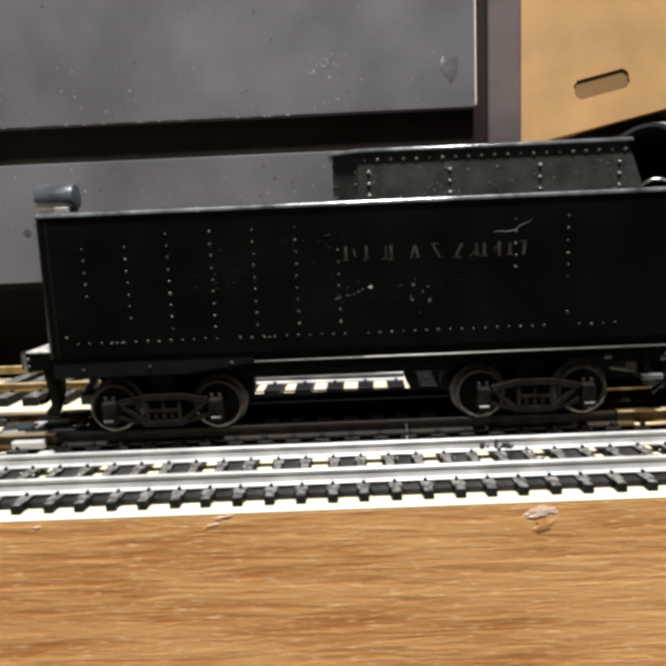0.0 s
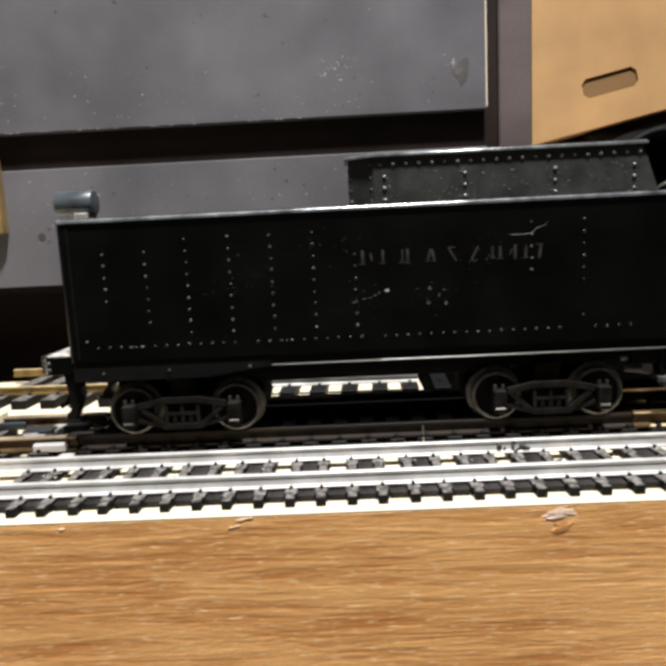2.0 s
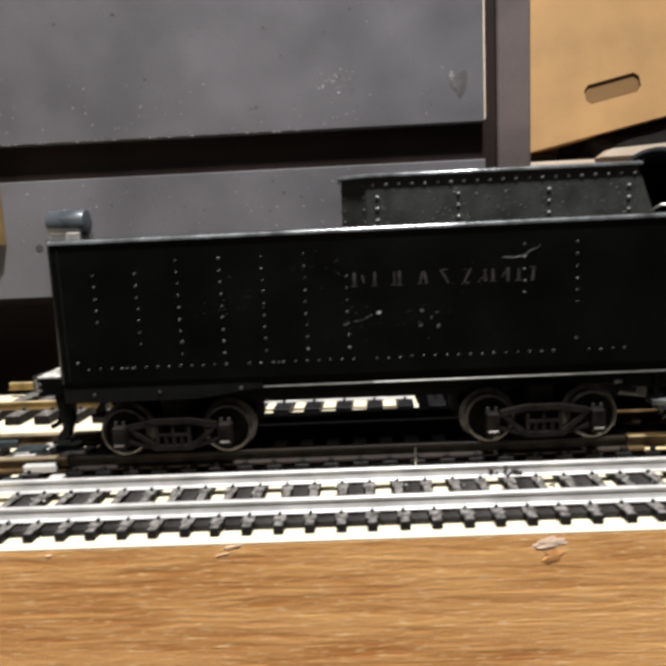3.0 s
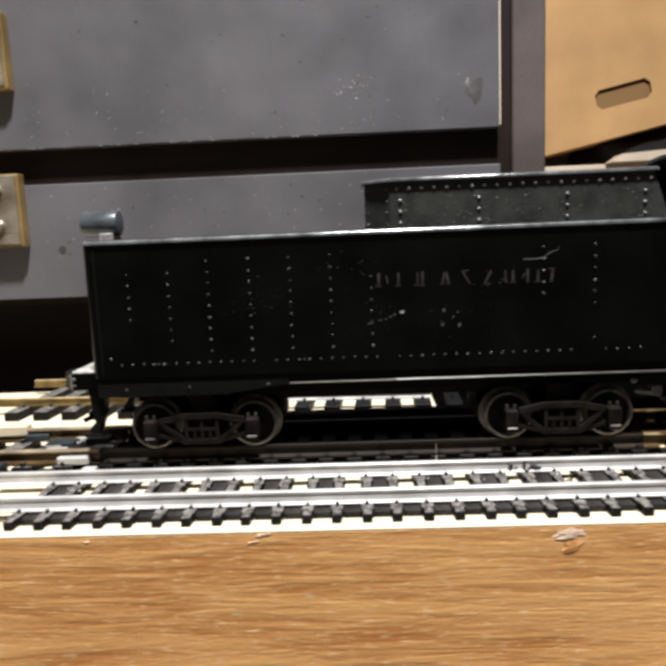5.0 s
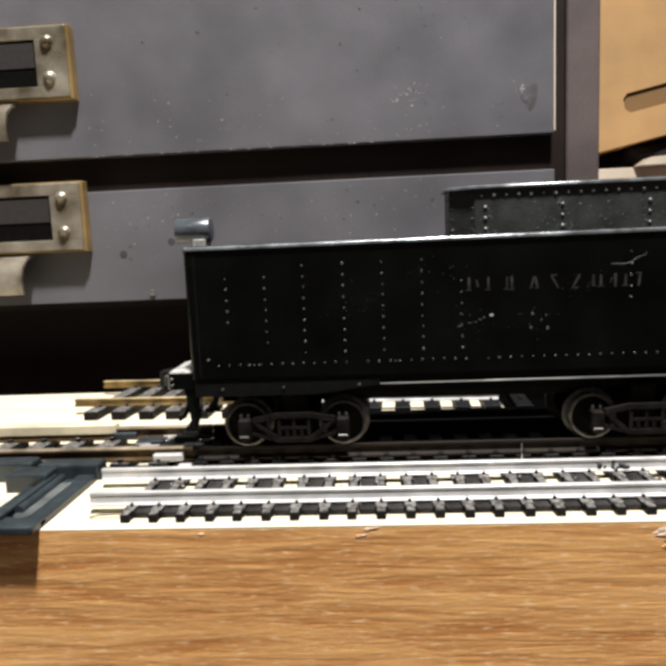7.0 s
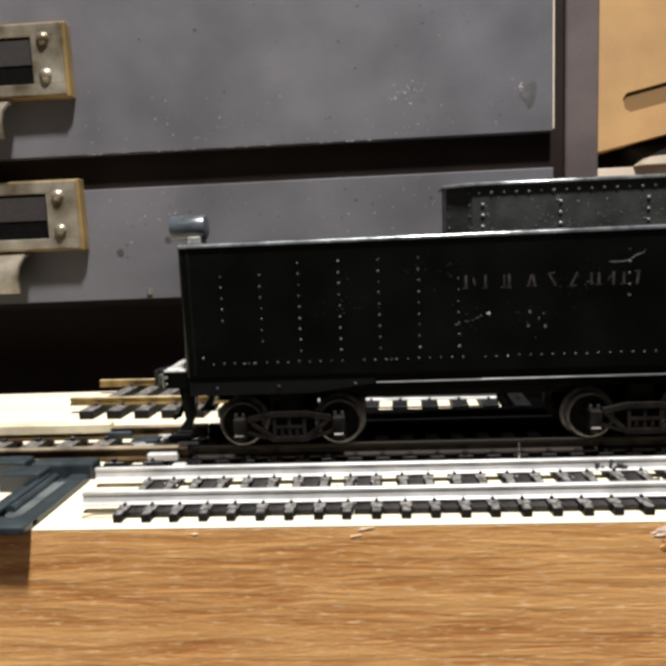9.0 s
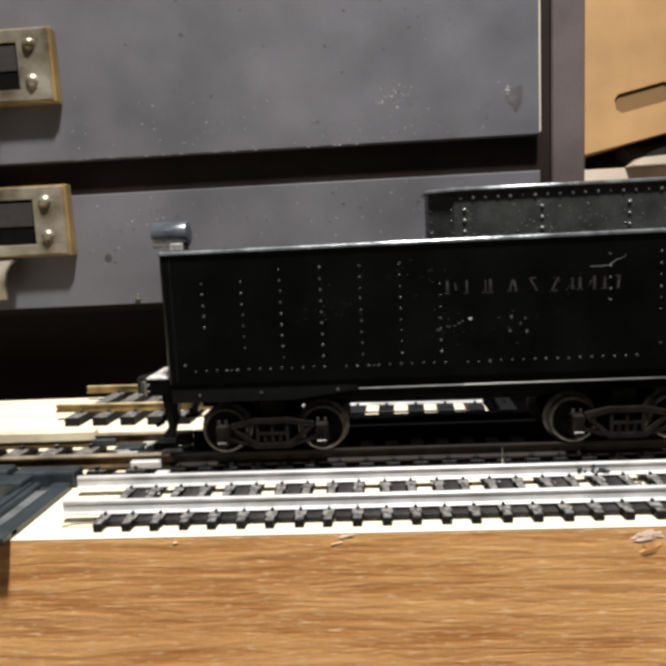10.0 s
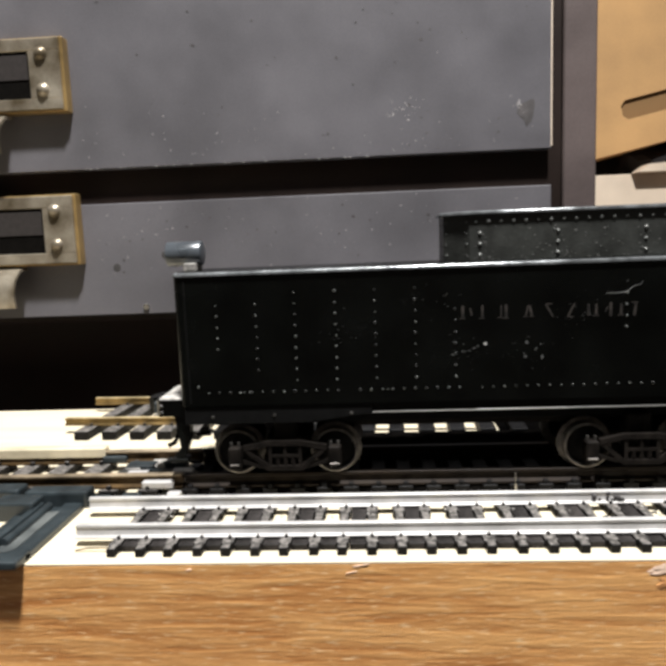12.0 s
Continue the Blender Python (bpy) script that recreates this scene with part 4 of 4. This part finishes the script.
part("lever", tube(bmesh.new(), [(-79.6, 13, 2.6), (-79.4, 4, 2.6), (-79.2, -4, 2.7), (-79.2, -10, 2.8)], 1.1, 12), M_SWITCH, sw)

# ---- drawer cabinet behind the board ----
CY = 190.0
cab2 = thing("drawer_cabinet", (-150, 330, -40), "dark painted drawer cabinet with metal label holders", "cabinet")
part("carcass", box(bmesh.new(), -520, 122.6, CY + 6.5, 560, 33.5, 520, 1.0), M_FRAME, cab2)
part("end_stile", box(bmesh.new(), 106.8, 123.2, CY + 3.0, CY + 12, 33.5, 520, 0.8), mat("brown_grey_stile", (0.095, 0.074, 0.071), 0.45, vary=0.15, scale=25, bump=0.1, fine=700), cab2, "brown-grey frame stile")


def drawer(z0, z1, zc):
    d = part("drawer_front", box(bmesh.new(), -430, 100.2, CY, CY + 14, z0, z1, 0.35), M_DRAWER, cab2, "dark grey drawer front")
    b = bmesh.new()
    px0, px1 = -222.0, -143.6
    box(b, px0, px1, CY - 8.2, CY - 6.4, zc, zc + 5.5, 0.4)
    box(b, px0, px1, CY - 8.2, CY - 6.4, zc + 28.5, zc + 34.6, 0.4)
    box(b, px1 - 16, px1, CY - 8.2, CY - 6.4, zc + 5.5, zc + 28.5, 0.2)
    box(b, px0, px0 + 16, CY - 8.2, CY - 6.4, zc + 5.5, zc + 28.5, 0.2)
    lh = part("label_holder", b, M_PLATE, d, "tarnished nickel label holder")
    part("holder_base", box(bmesh.new(), px0 - 1.2, px1 + 1.4, CY - 6.4, CY, zc - 1.0, zc + 35.4, 0.4), M_PLATE_EDGE, d, "brassy plate edge")
    part("label_card", box(bmesh.new(), px0 + 18, px1 - 17, CY - 7.4, CY - 6.6, zc + 15, zc + 27), M_CARD, d)
    part("slot", box(bmesh.new(), px0 + 16, px1 - 16, CY - 6.9, CY - 6.42, zc + 5.5, zc + 28.5), M_SLOT, d)
    for u in (px0 + 8, px1 - 9.5):
        for z in (zc + 9.5, zc + 27.0):
            b = bmesh.new()
            dome(b, (0, 0, 0), 3.4, "y", 16, 0.75)
            bmesh.ops.translate(b, verts=b.verts, vec=(u, CY - 8.2, z))
            part("rivet_head", b, M_PLATE, d)
    # cup pull below the holder
    b = bmesh.new()
    prof = [(CY - 2.0, zc - 1.5), (CY - 9.0, zc - 2.5), (CY - 15.5, zc - 7.5), (CY - 18.0, zc - 15), (CY - 17.0, zc - 22), (CY - 15.8, zc - 22), (CY - 16.6, zc - 15), (CY - 14.4, zc - 8.6), (CY - 8.6, zc - 4.0), (CY - 2.0, zc - 3.0)]
    prism(b, prof, "x", px0 + 10, px1 - 30)
    part("pull", b, M_PLATE, d, "curved metal finger pull")
    return d


low = drawer(37.6, 96.0, 66.0)
up = drawer(113.9, 250.0, 143.4)
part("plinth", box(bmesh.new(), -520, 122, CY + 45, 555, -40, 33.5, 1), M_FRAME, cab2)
for x, z, r in ((-125.6, 62.6, 2.0), (-99.2, 68.2, 1.9)):
    part("filled_hole", rod(bmesh.new(), (x, CY - 0.15, z), (x, CY + 1, z), r, 14), M_HOLE, low)
part("screw", rod(bmesh.new(), (-111.2, CY - 1.0, 41.4), (-111.2, CY + 1, 41.4), 1.5, 12), M_WIRE, low)
r7 = random.Random(8)
scar = [(84.0, 133.5), (85.4, 135.6), (87.5, 136.9), (89.6, 138.4), (91.4, 138.0), (92.2, 135.4), (92.0, 132.6), (91.6, 130.0), (90.8, 127.4), (89.4, 125.6), (88.0, 125.2), (87.2, 126.8), (86.4, 128.8), (84.6, 129.8), (83.4, 131.4)]
part("dark_scar", prism(bmesh.new(), [(x + r7.uniform(-0.5, 0.5), z + r7.uniform(-0.7, 0.7)) for x, z in scar], "y", CY - 0.1, CY + 1), M_SCAR, up, "dark patch of scraped paint")


def flecks(parent, spots, seed, name="paint_fleck", tone=M_FLECK, label="small pale chips in the paint"):
    """Small irregular chips out of the paint, lying on the drawer's face."""
    r = random.Random(seed)
    b = bmesh.new()
    for x, z, size in spots:
        n = 6
        off = [(x + size * r.uniform(0.4, 1.3) * math.cos(k * math.tau / n), z + size * r.uniform(0.3, 1.0) * math.sin(k * math.tau / n)) for k in range(n)]
        prism(b, off, "y", CY - 0.12, CY + 0.1)
    return tagged(part(name, b, tone, parent, label), kind="stuff")


r0 = random.Random(21)
flecks(low, [(r0.uniform(-135, 90), r0.gauss(78, 9), r0.uniform(0.15, 0.5)) for k in range(70)], 1)
flecks(up, [(r0.uniform(-140, 98), 115 + abs(r0.gauss(0, 14)), r0.uniform(0.15, 0.5)) for k in range(60)] + [(r0.gauss(28, 5), r0.gauss(136, 3), r0.uniform(0.2, 0.6)) for k in range(26)]
       + [(r0.gauss(84.2, 0.9), r0.gauss(136, 1.2), r0.uniform(0.2, 0.7)) for k in range(12)]
       + [(r0.uniform(-140, 98), 114.0, r0.uniform(0.3, 0.7)) for k in range(22)], 2)
flecks(low, [(r0.uniform(-140, 60), r0.uniform(45, 92), r0.uniform(0.3, 1.0)) for k in range(40)], 3, "dark_mark", M_SCAR, "small dark dents and marks")
flecks(up, [(r0.uniform(-140, 95), r0.uniform(116, 200), r0.uniform(0.3, 1.1)) for k in range(45)], 4, "dark_mark", M_SCAR, "small dark dents and marks")
part("worn_edge", box(bmesh.new(), 99.9, 100.5, CY - 0.1, CY + 3, 115, 240, 0.1), M_PALE, up, "bare wood showing at the edge")

# ---- boxes further back, beyond the cabinet's end ----
low_box = thing("pale_box", (640, 1350, -40), "pale cardboard carton under the tilted tan box", "cardboard box")
part("carton", box(bmesh.new(), 330, 960, 1190, 1500, -40, 190, 2), M_PALE, low_box)
part("flap", prism(bmesh.new(), [(520, 190), (700, 190), (720, 214), (540, 204)], "y", 1150, 1192), M_PALE, low_box, "torn raised flap")
TILT_BOX = 12.0
bx = thing("cardboard_box", (345, 1200, 199), "tan cardboard box with a hand hole, tilted on a carton", "cardboard box")
W, HH, D = 560, 330, 300
b = bmesh.new()
# front panel round the hand hole
hx0, hx1, hz0, hz1 = 178, 284, 58, 95
box(b, 0, hx0, 0, 4, 0, HH)
box(b, hx1, W, 0, 4, 0, HH)
box(b, hx0, hx1, 0, 4, 0, hz0)
box(b, hx0, hx1, 0, 4, hz1, HH)
for cx in (hx0, hx1):
    for cz in (hz0, hz1):
        s1, s2 = (1 if cx == hx0 else -1), (1 if cz == hz0 else -1)
        prism(b, [(cx, cz), (cx + s1 * 9, cz), (cx, cz + s2 * 9)], "y", 0.05, 3.95)


def tilted(name, bm, material, label=""):
    data = mesh_of(name, bm, material)
    ob = new(name, data)
    ob.parent = bx
    WHERE[ob] = WHERE[bx]
    if label:
        tagged(ob, label)
    return ob


tilted("front_panel", b, M_BOX)
tilted("bottom_panel", box(bmesh.new(), 0, W, 4, D, 0, 4), M_BOX)
# Panel added behind the hand hole to show that darker tan.
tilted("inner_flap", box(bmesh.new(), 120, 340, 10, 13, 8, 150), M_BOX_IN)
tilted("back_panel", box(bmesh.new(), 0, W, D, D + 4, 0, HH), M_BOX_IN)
tilted("end_panel", box(bmesh.new(), 0, 4, 4, D, 4, HH), M_BOX)
tilted("end_panel", box(bmesh.new(), W - 4, W, 4, D, 4, HH), M_BOX)
tilted("lid", box(bmesh.new(), -3, W + 3, -3, D + 7, HH, HH + 4), M_BOX)
bx.rotation_euler = (0, radians(-TILT_BOX), radians(-2))
cl = bmesh.new()
bmesh.ops.create_icosphere(cl, subdivisions=4, radius=1)
for v in cl.verts:
    w = noise.noise(v.co * 2.3) * 0.25 + noise.noise(v.co * 6) * 0.08
    v.co = Vector((690 + 190 * v.co.x * (1 + w), 1330 + 120 * v.co.y * (1 + w), 190 + max(0.0, 82 * (v.co.z + 0.1) * (1 + w))))
solid("black_cloth", cl, M_CLOTH, "crumpled black cloth wedged under the tilted box", "cloth", base=(690, 1330, 190))

# the small pin and crumbs on the board
solid("track_pin", rod(bmesh.new(), (46.4, 22.8, 0.0), (46.4, 22.8, 6.2), 0.22, 8), M_WIRE, "thin steel track pin standing between tracks", "pin", base=(46.4, 22.8, 0))

grime = bmesh.new()
r1 = random.Random(9)
for k in range(16):
    x, z = 62.5 + 9 * r1.random(), 2.6 + 1.9 * r1.random()
    bmesh.ops.create_icosphere(grime, subdivisions=1, radius=r1.uniform(0.25, 0.7), matrix=Matrix.Translation((x, F_Y + F_G - 0.9, z + 0.2)))
tagged(part("grime", grime, M_HOLE, front, "black sticky grime on the rail"), kind="stuff")
part("loose_wire", tube(bmesh.new(), [(-62.5, -9.0, 0.4), (-60, -8.6, 0.8), (-56, -8.9, 1.0), (-53.6, -9.0, 1.1)], 0.22, 6), M_DULLRAIL, front, "short stub of wire")
crumbs = bmesh.new()
for k in range(90):
    x, y = r1.uniform(-60, 130), r1.uniform(0, 11.5)
    q = r1.uniform(0.12, 0.4)
    bmesh.ops.create_icosphere(crumbs, subdivisions=1, radius=q, matrix=Matrix.Translation((x, y, 2.05 + q * 0.5 if r1.random() < 0.5 else q * 0.6)) @ Matrix.Rotation(r1.random() * 3, 4, "X"))
solid("dust_crumbs", crumbs, M_DUST, "pale crumbs of dust between the rails", "dust", kind="stuff", base=(0, 8, 0))
debris = bmesh.new()
r6 = random.Random(44)
for k in range(150):
    x, y, q = 52 + 62 * r6.random() ** 0.9, r6.uniform(0, 11.5), r6.uniform(0.12, 0.38)
    bmesh.ops.create_icosphere(debris, subdivisions=1, radius=q, matrix=Matrix.Translation((x, y, q * 0.6)) @ Matrix.Diagonal((r6.uniform(0.8, 2.2), 1, 0.8, 1)))
solid("black_grit", debris, M_HOLE, "black grit strewn between the front rails", "grit", kind="stuff", base=(80, 8, 0))
